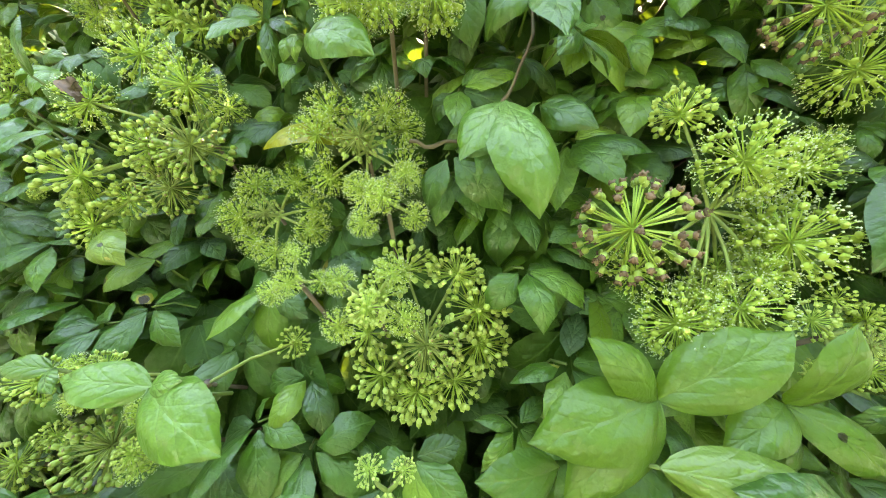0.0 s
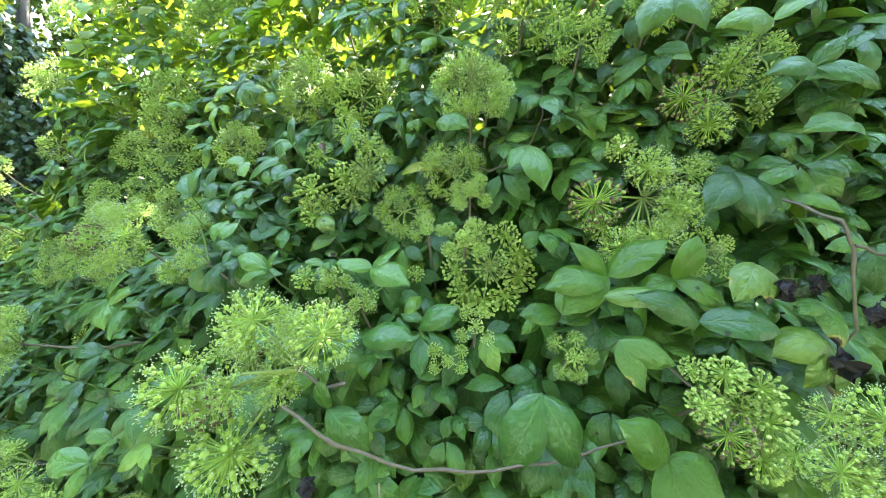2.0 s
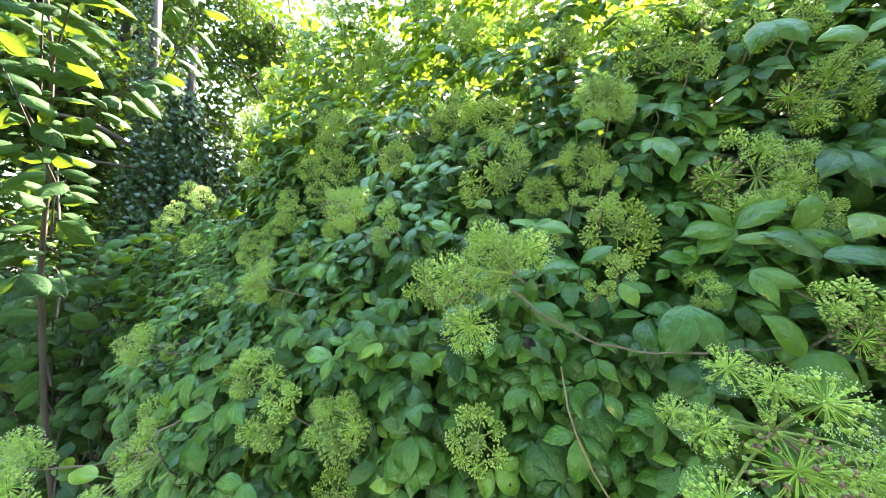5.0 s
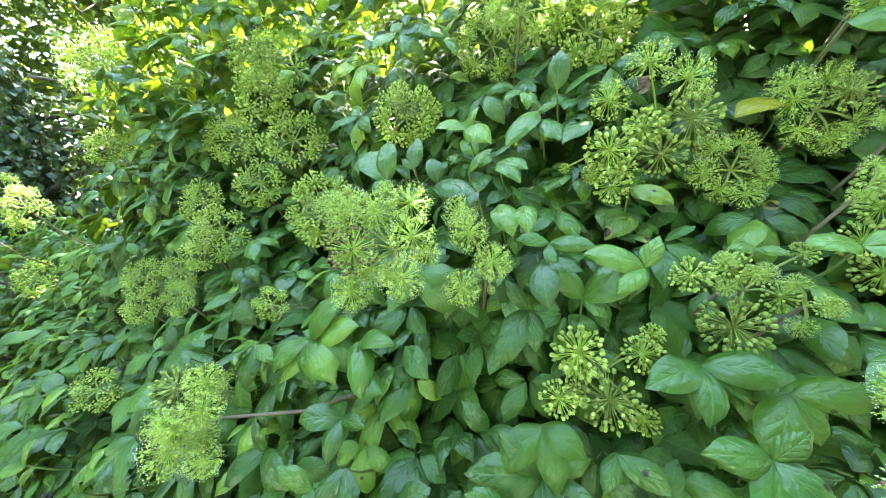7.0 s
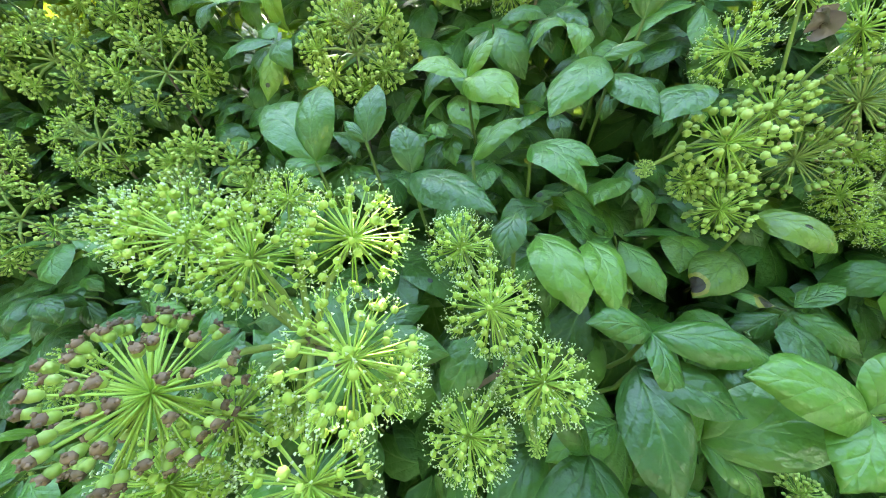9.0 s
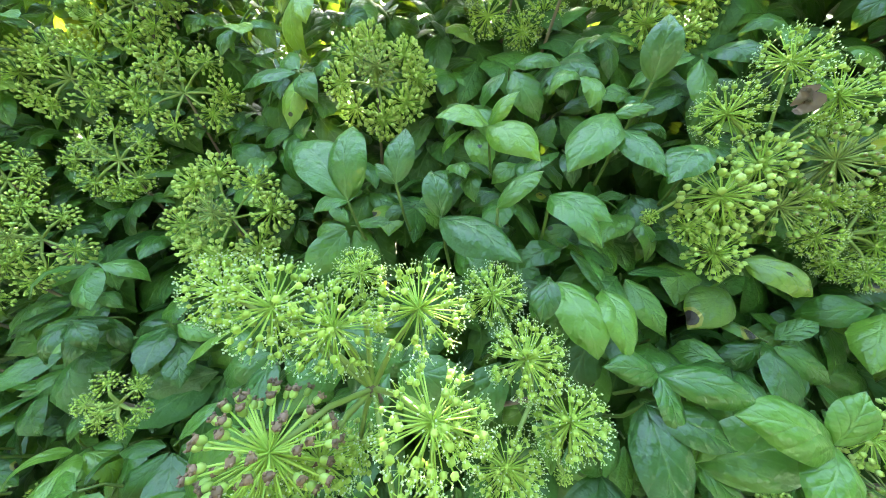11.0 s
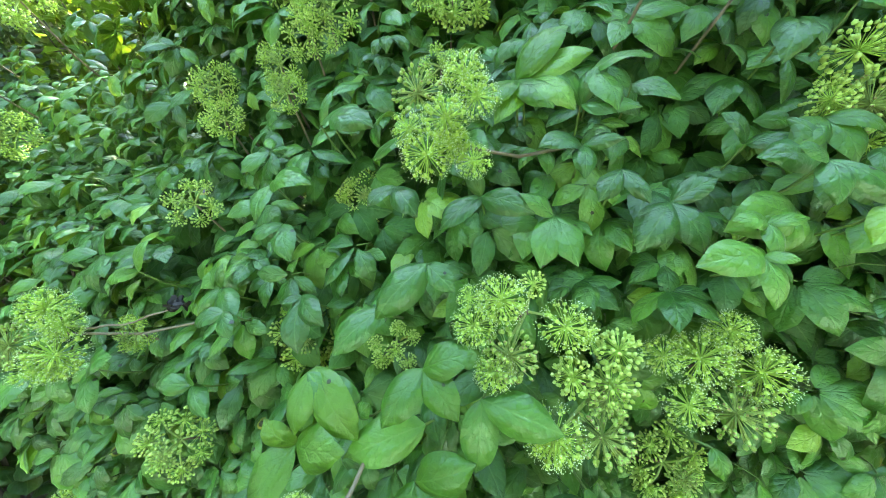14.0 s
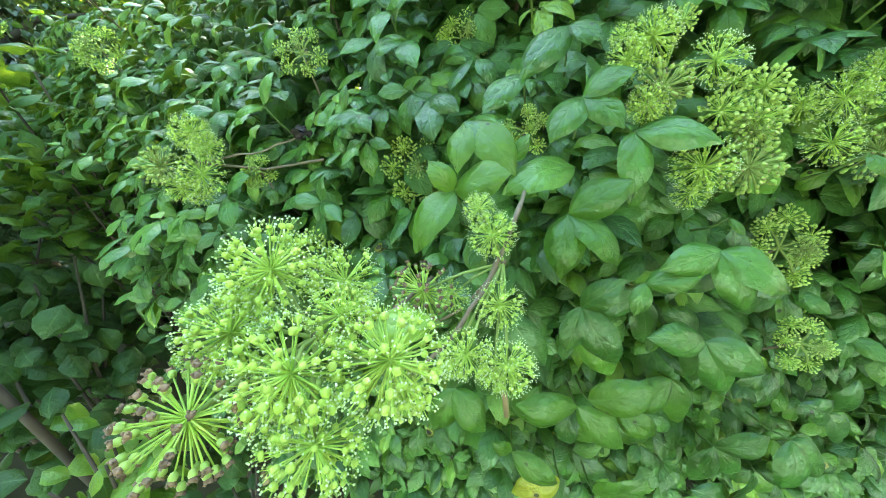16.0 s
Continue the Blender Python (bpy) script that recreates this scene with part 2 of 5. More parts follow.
def ball(soup, c, r, slot=0, rings=3, sides=6, squash=1.0, way=None):
    """A small round body; squash along way."""
    key = (rings, sides)
    if key not in BALL:
        v = [(0, 0, 1)] + [(math.sin(t) * math.cos(a), math.sin(t) * math.sin(a), math.cos(t))
                           for t in (math.pi * i / (rings + 1) for i in range(1, rings + 1)) for a in (2 * math.pi * k / sides for k in range(sides))] + [(0, 0, -1)]
        f = [(0, 1 + k, 1 + (k + 1) % sides) for k in range(sides)]
        for i in range(rings - 1):
            f += [(1 + i * sides + k, 1 + (i + 1) * sides + k, 1 + (i + 1) * sides + (k + 1) % sides, 1 + i * sides + (k + 1) % sides) for k in range(sides)]
        e = len(v) - 1
        f += [(e, e - 1 - k, e - 1 - (k + 1) % sides) for k in range(sides)]
        BALL[key] = (v, f)
    v, f = BALL[key]
    q = (Vector(way) if way is not None else Vector((0, 0, 1))).to_track_quat("Z", "Y")
    soup.add([Vector(c) + q @ Vector((x * r, y * r, z * r * squash)) for x, y, z in v], f, slot)


def blade(soup, m, length, width, fold, droop, wave, twist, rng, rows=7, tip=1.0, round_=0.0, slot=0, cols=4, quilt=0.0):
    """One leaf blade along +y of m: narrow at its foot, arched across with a sunken midrib, curving down to a drawn-out tip."""
    half = [2.0 * k / cols - 1.0 for k in range(cols + 1)]
    verts, uvs = [], []
    ph = rng.uniform(0, 6.28)
    ea, eb = 0.78 - 0.2 * round_, 0.92 - 0.18 * round_
    top = (ea / (ea + eb)) ** ea * (eb / (ea + eb)) ** eb
    arch = 1.05 - fold
    y = z = 0.0
    for i in range(rows + 1):
        s = i / rows
        wide = s ** ea * (1 - s) ** eb / top
        if s > 0.8:
            wide *= 1 - 0.2 * tip * math.sin((s - 0.8) / 0.2 * math.pi)
        wide = max(wide, 0.05 if i == 0 else 0.012)
        a = droop * (s ** 1.3 - 0.18)
        hw = wide * width / 2
        for h in half:
            x = h * hw * (1 - 0.12 * max(0.0, arch) * h * h)
            lift = (0.17 * (1 - math.exp(-(h / 0.24) ** 2)) - 0.62 * arch * h * h) * hw + wave * length * 0.04 * math.sin(ph + s * 8 + h * 1.7) * h * h
            lift += quilt * length * math.sin(s * 31 - abs(h) * 3.5) * min(1.0, abs(h) * 2.5) * wide
            tw = twist * s
            q = x * math.sin(tw) + lift * math.cos(tw)
            verts.append(m @ Vector((x * math.cos(tw) - lift * math.sin(tw), y + q * math.sin(a), z + q * math.cos(a))))
            uvs.append((0.5 + h / 2 * max(wide, 0.2), s))
        y += math.cos(a) * length / rows
        z -= math.sin(a) * length / rows
    w = cols + 1
    faces = [(i * w + k, i * w + k + 1, (i + 1) * w + k + 1, (i + 1) * w + k) for i in range(rows) for k in range(cols)]
    soup.add(verts, faces, slot, uvs)


def palmate_leaf(seed, leaflets=5, length=0.085, rows=7, cols=4, quilt=0.0, stalked=True):
    """A hand-shaped leaf: a stalk from the origin along +z, and leaflets spread from its end around +y."""
    rng = random.Random(seed)
    s = Soup()
    stalk = rng.uniform(0.015, 0.03)
    if stalked:
        tube(s, [(0, -stalk * 0.5, -stalk), (0, -stalk * 0.35, -stalk * 0.4), (0, 0, 0)], [0.0011, 0.0009, 0.0009], 4, 1)
    spread = {3: (0, 62, -62), 4: (-24, 30, 82, -80), 5: (0, 48, -48, 102, -102)}[leaflets]
    for a in spread:
        k = 1.0 - 0.32 * abs(a) / 102 + rng.uniform(-0.08, 0.08)
        m = pose(0, 0, 0, rng.uniform(-34, 14), rng.uniform(-26, 26), a + rng.uniform(-14, 14)) @ pose(0, 0.005, 0)
        blade(s, m, length * k, length * k * rng.uniform(0.50, 0.62), rng.uniform(0.15, 0.85), rng.uniform(0.7, 2.0), rng.uniform(0.3, 1.0),
              rng.uniform(-0.4, 0.4), rng, rows, round_=0.4, cols=cols, quilt=quilt)
    return s


def fan(seed, n):
    """n ways spread evenly over the ball, shaken."""
    rng = random.Random(seed)
    out = []
    for i in range(n):
        z = 1 - 2 * (i + 0.5) / n
        a = i * 2.39996 + rng.uniform(-0.2, 0.2)
        r = math.sqrt(max(0, 1 - z * z))
        v = Vector((r * math.cos(a), r * math.sin(a), z + rng.uniform(-0.08, 0.08)))
        out.append(v.normalized())
    return out


def umbel_soup(seed, stage, n=40, radius=0.019, fine=True):
    """A round flower head: stalklets from one point. stage: flower (stamens), bud (plain knobs) or fruit (green with brown caps)."""
    rng = random.Random(seed)
    s = Soup()
    for v in fan(seed, n):
        if v.z < -0.72:
            continue
        v = (v + Vector((rng.uniform(-0.12, 0.12), rng.uniform(-0.12, 0.12), rng.uniform(-0.12, 0.12)))).normalized()
        r = radius * rng.uniform(0.86, 1.08)
        tube(s, [(0, 0, 0), v * r], [0.00050, 0.00036], 3, 0)
        if stage == "fruit":
            ball(s, v * (r + 0.0013), 0.0016, 1, 3, 6, 1.25, v)
            ball(s, v * (r + 0.0030), 0.0017, 2, 2, 6, 0.6, v)
            for k in range(3):
                w = v.orthogonal().normalized()
                w.rotate(Matrix.Rotation(k * 2.1 + rng.random(), 3, v))
                ball(s, v * (r + 0.0037) + w * 0.0014, 0.0007, 2, 1, 4, 1.0, v)
        elif stage == "spent":
            ball(s, v * (r + 0.0008), rng.uniform(0.0014, 0.0021) * (1.0 if fine else 1.4), 1, 2, 5, 1.2, v)
            ball(s, v * (r + 0.0026), 0.0010, 2, 1, 5, 0.6, v)
        elif stage == "bud":
            ball(s, v * (r + 0.001), rng.uniform(0.0018, 0.0024) * (1.0 if fine else 1.15), 1, 2, 6 if fine else 4, 1.05, v)
            if fine:
                ball(s, v * (r + 0.0029), 0.0007, 1, 1, 3, 1.2, v)
        else:
            ball(s, v * (r + 0.001), rng.uniform(0.0015, 0.0022) if fine else rng.uniform(0.0022, 0.0030), 1, 2, 6 if fine else 4, 0.85, v)
            if fine:
                w0 = v.orthogonal().normalized()
                for k in range(5):
                    w = w0.copy()
                    w.rotate(Matrix.Rotation(k * 1.2566 + rng.uniform(-0.2, 0.2), 3, v))
                    foot = v * (r + 0.0018) + w * 0.0012
                    tip = v * (r + rng.uniform(0.0035, 0.0058)) + w * rng.uniform(0.0028, 0.0042)
                    b = v.cross(w) * 0.00016
                    s.add([foot - b, foot + b, tip + b, tip - b], [(0, 1, 2, 3)], 0)
                    ball(s, tip, 0.00065, 2, 1, 3)
            else:
                for k in range(2):
                    w = v.orthogonal().normalized()
                    w.rotate(Matrix.Rotation(k * 3.1 + rng.random(), 3, v))
                    ball(s, v * (r + 0.0042) + w * 0.0028, 0.0008, 2, 1, 3)
    return s


UMBELS = {}
for stage, third in (("flower", STAMEN), ("bud", STAMEN), ("fruit", CALYX), ("spent", DRY_TIP)):
    mats = [RAY if stage == "spent" else PEDICEL, {"flower": FLORET, "bud": FLORET_PALE, "fruit": FRUIT, "spent": FRUIT}[stage], third]
    UMBELS[stage] = [umbel_soup(11 * k + len(stage), stage, n).mesh("umbel", mats) for k, n in enumerate((92, 82, 72, 62))]
    UMBELS[stage + "_far"] = [umbel_soup(17 * k + len(stage), stage, n, fine=False).mesh("umbel", mats) for k, n in enumerate((54, 48, 42))]


# ---------------------------------------------------------------- the shrub's mound
def face_y(x, z):
    """How far back the outer face of the mound lies."""
    h = max(z - 1.4, -0.43)
    if h > 0.2:
        h = 0.2 + 0.36 * (h - 0.2)
    if h > 0.0:
        h *= 1.0 - 0.75 * min(1.0, max(0.0, (-0.25 - x) / 0.4))      # the shoulder stands upright
    q = max(x, -0.6)
    bow = 0.265 * q * q + 0.53 * q * (x - q)
    return 0.601 - 0.296 * x + 0.639 * h + bow - 0.57 * max(x, -0.9) * h + 0.743 * h * h + 0.16 * max(0.0, 0.75 - z) ** 2


def face_normal(x, z):
    e = 0.02
    n = Vector((face_y(x + e, z) - face_y(x - e, z), -2 * e, face_y(x, z + e) - face_y(x, z - e)))
    return n.normalized()


LEAF_SOUPS = [palmate_leaf(100 + k, (5, 5, 3, 4, 5, 3, 5, 4)[k], (0.060, 0.054, 0.058, 0.063, 0.049, 0.052, 0.061, 0.046)[k], 12, 6, 0.0015) for k in range(8)]
MASS_SOUPS = [palmate_leaf(100 + k, (5, 5, 3, 4, 5, 3, 5, 4)[k], (0.060, 0.054, 0.058, 0.063, 0.049, 0.052, 0.061, 0.046)[k], 4) for k in range(8)]
LEAF_MESHES = [s.mesh("leaf", [LEAF, PETIOLE]) for s in LEAF_SOUPS]
LEAF_MESHES_FRESH = [s.mesh("leaf_fresh", [LEAF_FRESH, PETIOLE]) for s in LEAF_SOUPS]
LEAF_MESHES_BLOTCHED = [s.mesh("leaf_blotched", [LEAF_BLOTCHED, PETIOLE]) for s in LEAF_SOUPS]


def leaf_pose(x, z, depth, rng, scale=1.0, hang=0.0):
    """A leaf on the mound: it leans outward, its middle leaflet hangs down and away, its upper side to the sky."""
    n = face_normal(x, z)
    p = Vector((x, face_y(x, z), z)) - n * depth
    up = (n * rng.uniform(0.45, 1.0) + Vector((0, 0, 1)) * rng.uniform(0.5, 1.1) * (1 - hang) + Vector((rng.uniform(-0.5, 0.5), rng.uniform(-0.3, 0.3), 0))).normalized()
    out = Vector((n.x + rng.uniform(-1.1, 1.1), n.y + rng.uniform(-0.35, 0.35), -0.55 + rng.uniform(-0.6, 0.5)))
    out = (out - up * out.dot(up)).normalized()
    side = out.cross(up)
    m = Matrix((side, out, up)).transposed().to_4x4()
    return Matrix.Translation(p) @ m @ Matrix.Diagonal((scale, scale, scale, 1))


def joined_copies(name, soups, poses, materials):
    """One mesh of many copies of a few shapes."""
    vs, uvs, loops, totals, slots = [], [], [], [], []
    base = 0
    ready = []
    for s in soups:
        v, f, uv, sl = s.arrays()
        lp = np.array([i for q in f for i in q])
        ready.append((v, uv, lp, np.array([len(q) for q in f]), np.array(sl)))
    for k, m in poses:
        v, uv, lp, tot, sl = ready[k]
        a = np.array(m)
        vs.append(v @ a[:3, :3].T + a[:3, 3])
        uvs.append(uv[lp])
        loops.append(lp + base)
        totals.append(tot)
        slots.append(sl)
        base += len(v)
    vs, uvs, loops, totals, slots = map(np.concatenate, (vs, uvs, loops, totals, slots))
    me = bpy.data.meshes.new(name)
    me.vertices.add(len(vs))
    me.vertices.foreach_set("co", vs.ravel())
    me.loops.add(len(loops))
    me.loops.foreach_set("vertex_index", loops.astype(np.int32))
    me.polygons.add(len(totals))
    me.polygons.foreach_set("loop_start", np.concatenate(([0], np.cumsum(totals)[:-1])).astype(np.int32))
    me.polygons.foreach_set("material_index", slots.astype(np.int32))
    me.polygons.foreach_set("use_smooth", np.ones(len(totals), dtype=bool))
    for mt in materials:
        me.materials.append(mt)
    me.uv_layers.new(name="UVMap").data.foreach_set("uv", uvs.ravel())
    me.update(calc_edges=True)
    me.validate()
    return me


# ---------------------------------------------------------------- ground
def ground():
    s = Soup()
    n = 60
    rng = random.Random(5)
    xs = [math.copysign(abs(k / (n / 2)) ** 3 * 200, k) for k in range(-n // 2, n // 2 + 1)]
    verts = []
    for y in xs:
        for x in xs:
            near = math.exp(-(x * x + y * y) / 400)
            verts.append((x, y, near * 0.06 * noise.noise((x * 0.9, y * 0.9, 0)) - 0.02))
    w = n + 1
    s.add(verts, [(j * w + i, j * w + i + 1, (j + 1) * w + i + 1, (j + 1) * w + i) for j in range(n) for i in range(n)])
    return tagged(new("ground", s.mesh("ground", [SOIL])), "dark mossy soil in the shade under shrubs", "ground", kind="structure")


ground()

# ---------------------------------------------------------------- the flowering shrub
shrub = tagged(new("flowering_shrub"), "large green aralia shrub with hand-shaped leaves and round yellow-green flower heads", "shrub")
shrub.location = (0.2, 1.3, 0)
BASE = Vector((0.2, 1.3, 0))


def at_shrub(m):
    return Matrix.Translation(-BASE) @ m


HEADS = []


def keep_clear(m, reach=0.045):
    """Sets a leaf back behind the flower heads that it would cover; says whether it still has room."""
    c = m @ Vector((0, reach, 0))
    need = 0.0
    for p, r in HEADS:
        if (c.x - p.x) ** 2 + (c.z - p.z) ** 2 < (r + 0.03) ** 2:
            need = max(need, p.y + r * 0.5 + 0.02 - c.y)
    if need > 0.12:
        return False
    m.translation.y += need
    return True


cluster_seed = [0]


def flower_cluster(x, y, z, size=0.125, heads=7, young="flower", old="fruit", lean=(0.0, -1.0, 0.35), turn=0.0, far=False, stalk=0.16, bend=(0.0, 0.5, -0.5)):
    """A compound flower: a main stalk, an old head in the middle and younger heads on rays round it."""
    cluster_seed[0] += 1
    rng = random.Random(cluster_seed[0] * 7)
    c = Vector((x, min(y, face_y(x, z) - 0.03) if far else y, z))
    axis = Vector(lean).normalized()
    e1 = axis.orthogonal().normalized()
    e1.rotate(Matrix.Rotation(radians(turn), 3, axis))
    e2 = axis.cross(e1)
    head = size * 0.15                      # radius of one head
    node = c - axis * size * 0.30
    s = Soup()
    back = node + Vector(bend).normalized() * stalk
    tube(s, [back, back.lerp(node, 0.5) - Vector((0, 0, 0.012)), node], [0.002, 0.0018, 0.0016], 7, 0)
    places = [(node + axis * size * 0.30, axis, old)]
    for k in range(heads):
        a = 2 * math.pi * (k + rng.uniform(-0.2, 0.2)) / heads
        up = rng.uniform(0.05, 0.40)
        v = (e1 * math.cos(a) + e2 * math.sin(a)) * rng.uniform(0.85, 1.05) + axis * up
        places.append((node + v * size * 0.36, v.normalized(), young))
    for p, v, st in places:
        mid = node.lerp(p, 0.5) + axis * 0.003
        tube(s, [node, mid, p], [0.0014, 0.0012, 0.0011], 5, 1)
    cl = part("flower_stem", s.mesh("flower_stem", [BARK, RAY]), shrub, at_shrub(Matrix.Translation(c)))
    cl.data.transform(Matrix.Translation(-c))
    for p, v, st in places:
        if st is None:
            continue
        me = rng.choice(UMBELS[st + ("_far" if far else "")])
        q = v.to_track_quat("Z", "Y").to_matrix().to_4x4() @ Matrix.Rotation(rng.uniform(0, 6.28), 4, "Z")
        k = head / 0.019 * rng.uniform(0.85, 1.12)
        HEADS.append((p.copy(), head * 1.1))
        part("umbel", me, cl, Matrix.Translation(p - c) @ q @ Matrix.Scale(k, 4))
    return cl


def bare_cluster(x, y, z, bend=(0.0, 0.6, -0.5), stalk=0.17):
    """The branching point of a compound flower, with its stalk running back into the leaves."""
    s = Soup()
    b = Vector(bend).normalized() * stalk
    tube(s, [b, b * 0.5 - Vector((0, 0, 0.012)), (0, 0, 0)], [0.002, 0.0018, 0.0016], 7, 0)
    ball(s, (0, 0, 0), 0.0035, 0, 3, 6)
    cl = part("flower_stem", s.mesh("flower_stem", [BARK, RAY]), shrub, at_shrub(Matrix.Translation((x, y, z))))
    return cl


head_seed = random.Random(77)


def flower_head(cl, x, y, z, r, stage, beside=True):
    """A round head at the end of its own ray, often with a smaller one beside it."""
    node = cl.matrix_basis.translation + BASE
    p = Vector((x, y, z)) - node
    v = (p + Vector((0, -0.03, 0.008))).normalized()
    me = head_seed.choice(UMBELS[stage])
    q = v.to_track_quat("Z", "Y").to_matrix().to_4x4() @ Matrix.Rotation(head_seed.uniform(0, 6.28), 4, "Z")
    HEADS.append((Vector((x, y, z)), r))
    um = part("umbel", me, cl, Matrix.Translation(p) @ q @ Matrix.Scale(r / 0.0245, 4))
    s = Soup()
    w = p * 0.5 + Vector((0, 0, 0.004))
    tube(s, [(0, 0, 0), w, p], [0.0014, 0.0012, 0.0011], 5)
    part("ray", s.mesh("ray", [RAY]), cl)
    if beside and r > 0.019 and head_seed.random() < 0.55:
        a = head_seed.uniform(0, 6.28)
        flower_head(cl, x + math.cos(a) * r, y + 0.012, z + math.sin(a) * r, r * head_seed.uniform(0.55, 0.75), "flower" if stage == "fruit" else stage, False)
    return um



# open heads round a head of ripening fruit
cl = bare_cluster(0.603, 0.597, 1.543)
flower_head(cl, 0.531, 0.568, 1.539, 0.0362, "fruit")
flower_head(cl, 0.576, 0.609, 1.605, 0.0214, "bud")
flower_head(cl, 0.593, 0.573, 1.578, 0.0270, "flower")
flower_head(cl, 0.656, 0.594, 1.572, 0.0242, "flower")
flower_head(cl, 0.625, 0.561, 1.532, 0.0295, "flower")
flower_head(cl, 0.589, 0.545, 1.497, 0.0246, "flower")
flower_head(cl, 0.553, 0.544, 1.488, 0.0246, "flower")
flower_head(cl, 0.638, 0.592, 1.534, 0.0254, "flower")
flower_head(cl, 0.608, 0.584, 1.504, 0.0195, "bud")

# old and young heads beside it
cl = bare_cluster(0.703, 0.637, 1.667)
flower_head(cl, 0.698, 0.610, 1.697, 0.0287, "flower")
flower_head(cl, 0.675, 0.599, 1.631, 0.0276, "flower")
flower_head(cl, 0.642, 0.600, 1.664, 0.0306, "fruit")
flower_head(cl, 0.740, 0.610, 1.666, 0.0211, "bud")

# wide cluster standing out from the foliage
cl = bare_cluster(-0.087, 0.594, 1.490)
flower_head(cl, -0.117, 0.560, 1.499, 0.0227, "fruit")
flower_head(cl, -0.123, 0.597, 1.531, 0.0224, "flower")
flower_head(cl, -0.099, 0.586, 1.526, 0.0197, "flower")
flower_head(cl, -0.067, 0.586, 1.531, 0.0204, "flower")
flower_head(cl, -0.066, 0.557, 1.505, 0.0206, "flower")
flower_head(cl, -0.079, 0.550, 1.473, 0.0195, "flower")
flower_head(cl, -0.125, 0.566, 1.462, 0.0190, "flower")
flower_head(cl, -0.094, 0.588, 1.467, 0.0134, "bud")

# smaller cluster at its side
cl = bare_cluster(-0.001, 0.611, 1.456)
flower_head(cl, -0.018, 0.590, 1.499, 0.0194, "flower")
flower_head(cl, 0.000, 0.578, 1.472, 0.0186, "flower")
flower_head(cl, -0.029, 0.578, 1.451, 0.0186, "flower")
flower_head(cl, -0.022, 0.627, 1.514, 0.0191, "flower")
flower_head(cl, -0.004, 0.572, 1.448, 0.0047, "bud")

# domed cluster with a withered leaf in it
cl = bare_cluster(0.224, 0.693, 1.583)
flower_head(cl, 0.197, 0.671, 1.649, 0.0236, "flower")
flower_head(cl, 0.152, 0.668, 1.615, 0.0225, "flower")
flower_head(cl, 0.232, 0.661, 1.627, 0.0248, "flower")
flower_head(cl, 0.231, 0.651, 1.585, 0.0319, "spent")
flower_head(cl, 0.203, 0.657, 1.552, 0.0294, "spent")
flower_head(cl, 0.143, 0.651, 1.562, 0.0290, "bud")
flower_head(cl, 0.144, 0.647, 1.523, 0.0213, "bud")
flower_head(cl, 0.188, 0.666, 1.582, 0.0245, "bud")
flower_head(cl, 0.098, 0.659, 1.548, 0.0066, "bud")

# cluster closest to the path
cl = bare_cluster(-0.552, 0.340, 1.070, bend=(0.35, 0.8, -0.3))
flower_head(cl, -0.589, 0.294, 1.074, 0.0262, "fruit")
flower_head(cl, -0.566, 0.348, 1.110, 0.0276, "flower")
flower_head(cl, -0.548, 0.302, 1.082, 0.0272, "flower")
flower_head(cl, -0.508, 0.308, 1.076, 0.0280, "flower")
flower_head(cl, -0.542, 0.289, 1.054, 0.0237, "flower")
flower_head(cl, -0.584, 0.328, 1.089, 0.0232, "flower")
flower_head(cl, -0.532, 0.351, 1.096, 0.0216, "flower")
flower_head(cl, -0.507, 0.325, 1.039, 0.0185, "bud")

# cluster on the long bare twig
cl = bare_cluster(0.230, 0.419, 1.403, bend=(0.9, 0.15, -0.4), stalk=0.04)
flower_head(cl, 0.193, 0.419, 1.447, 0.0303, "flower")
flower_head(cl, 0.249, 0.424, 1.432, 0.0314, "flower")
flower_head(cl, 0.148, 0.389, 1.402, 0.0311, "flower")
flower_head(cl, 0.174, 0.400, 1.336, 0.0385, "flower")
flower_head(cl, 0.209, 0.436, 1.415, 0.0196, "bud")
flower_head(cl, 0.157, 0.404, 1.382, 0.0247, "fruit")
flower_head(cl, 0.205, 0.424, 1.386, 0.0230, "flower")
flower_head(cl, 0.223, 0.430, 1.439, 0.0192, "flower")

# fruiting and open heads low on the near twig
cl = bare_cluster(0.455, 0.332, 1.277, bend=(0.7, 0.6, -0.4))
flower_head(cl, 0.415, 0.326, 1.333, 0.0215, "flower")
flower_head(cl, 0.471, 0.306, 1.318, 0.0277, "flower")
flower_head(cl, 0.441, 0.288, 1.271, 0.0337, "fruit")
flower_head(cl, 0.499, 0.305, 1.260, 0.0256, "flower")
flower_head(cl, 0.391, 0.309, 1.284, 0.0213, "flower")
flower_head(cl, 0.388, 0.281, 1.242, 0.0260, "flower")
flower_head(cl, 0.434, 0.299, 1.331, 0.0048, "bud")
flower_head(cl, 0.425, 0.296, 1.308, 0.0060, "bud")

# thin fruiting cluster
cl = bare_cluster(0.617, 0.458, 1.354)
flower_head(cl, 0.605, 0.437, 1.335, 0.0250, "fruit")
flower_head(cl, 0.640, 0.440, 1.345, 0.0220, "bud")
flower_head(cl, 0.633, 0.432, 1.315, 0.0210, "bud")
flower_head(cl, 0.590, 0.445, 1.362, 0.0170, "spent")
flower_head(cl, 0.603, 0.446, 1.388, 0.0195, "bud")
flower_head(cl, 0.575, 0.429, 1.369, 0.0164, "bud")
flower_head(cl, 0.642, 0.453, 1.370, 0.0202, "bud")

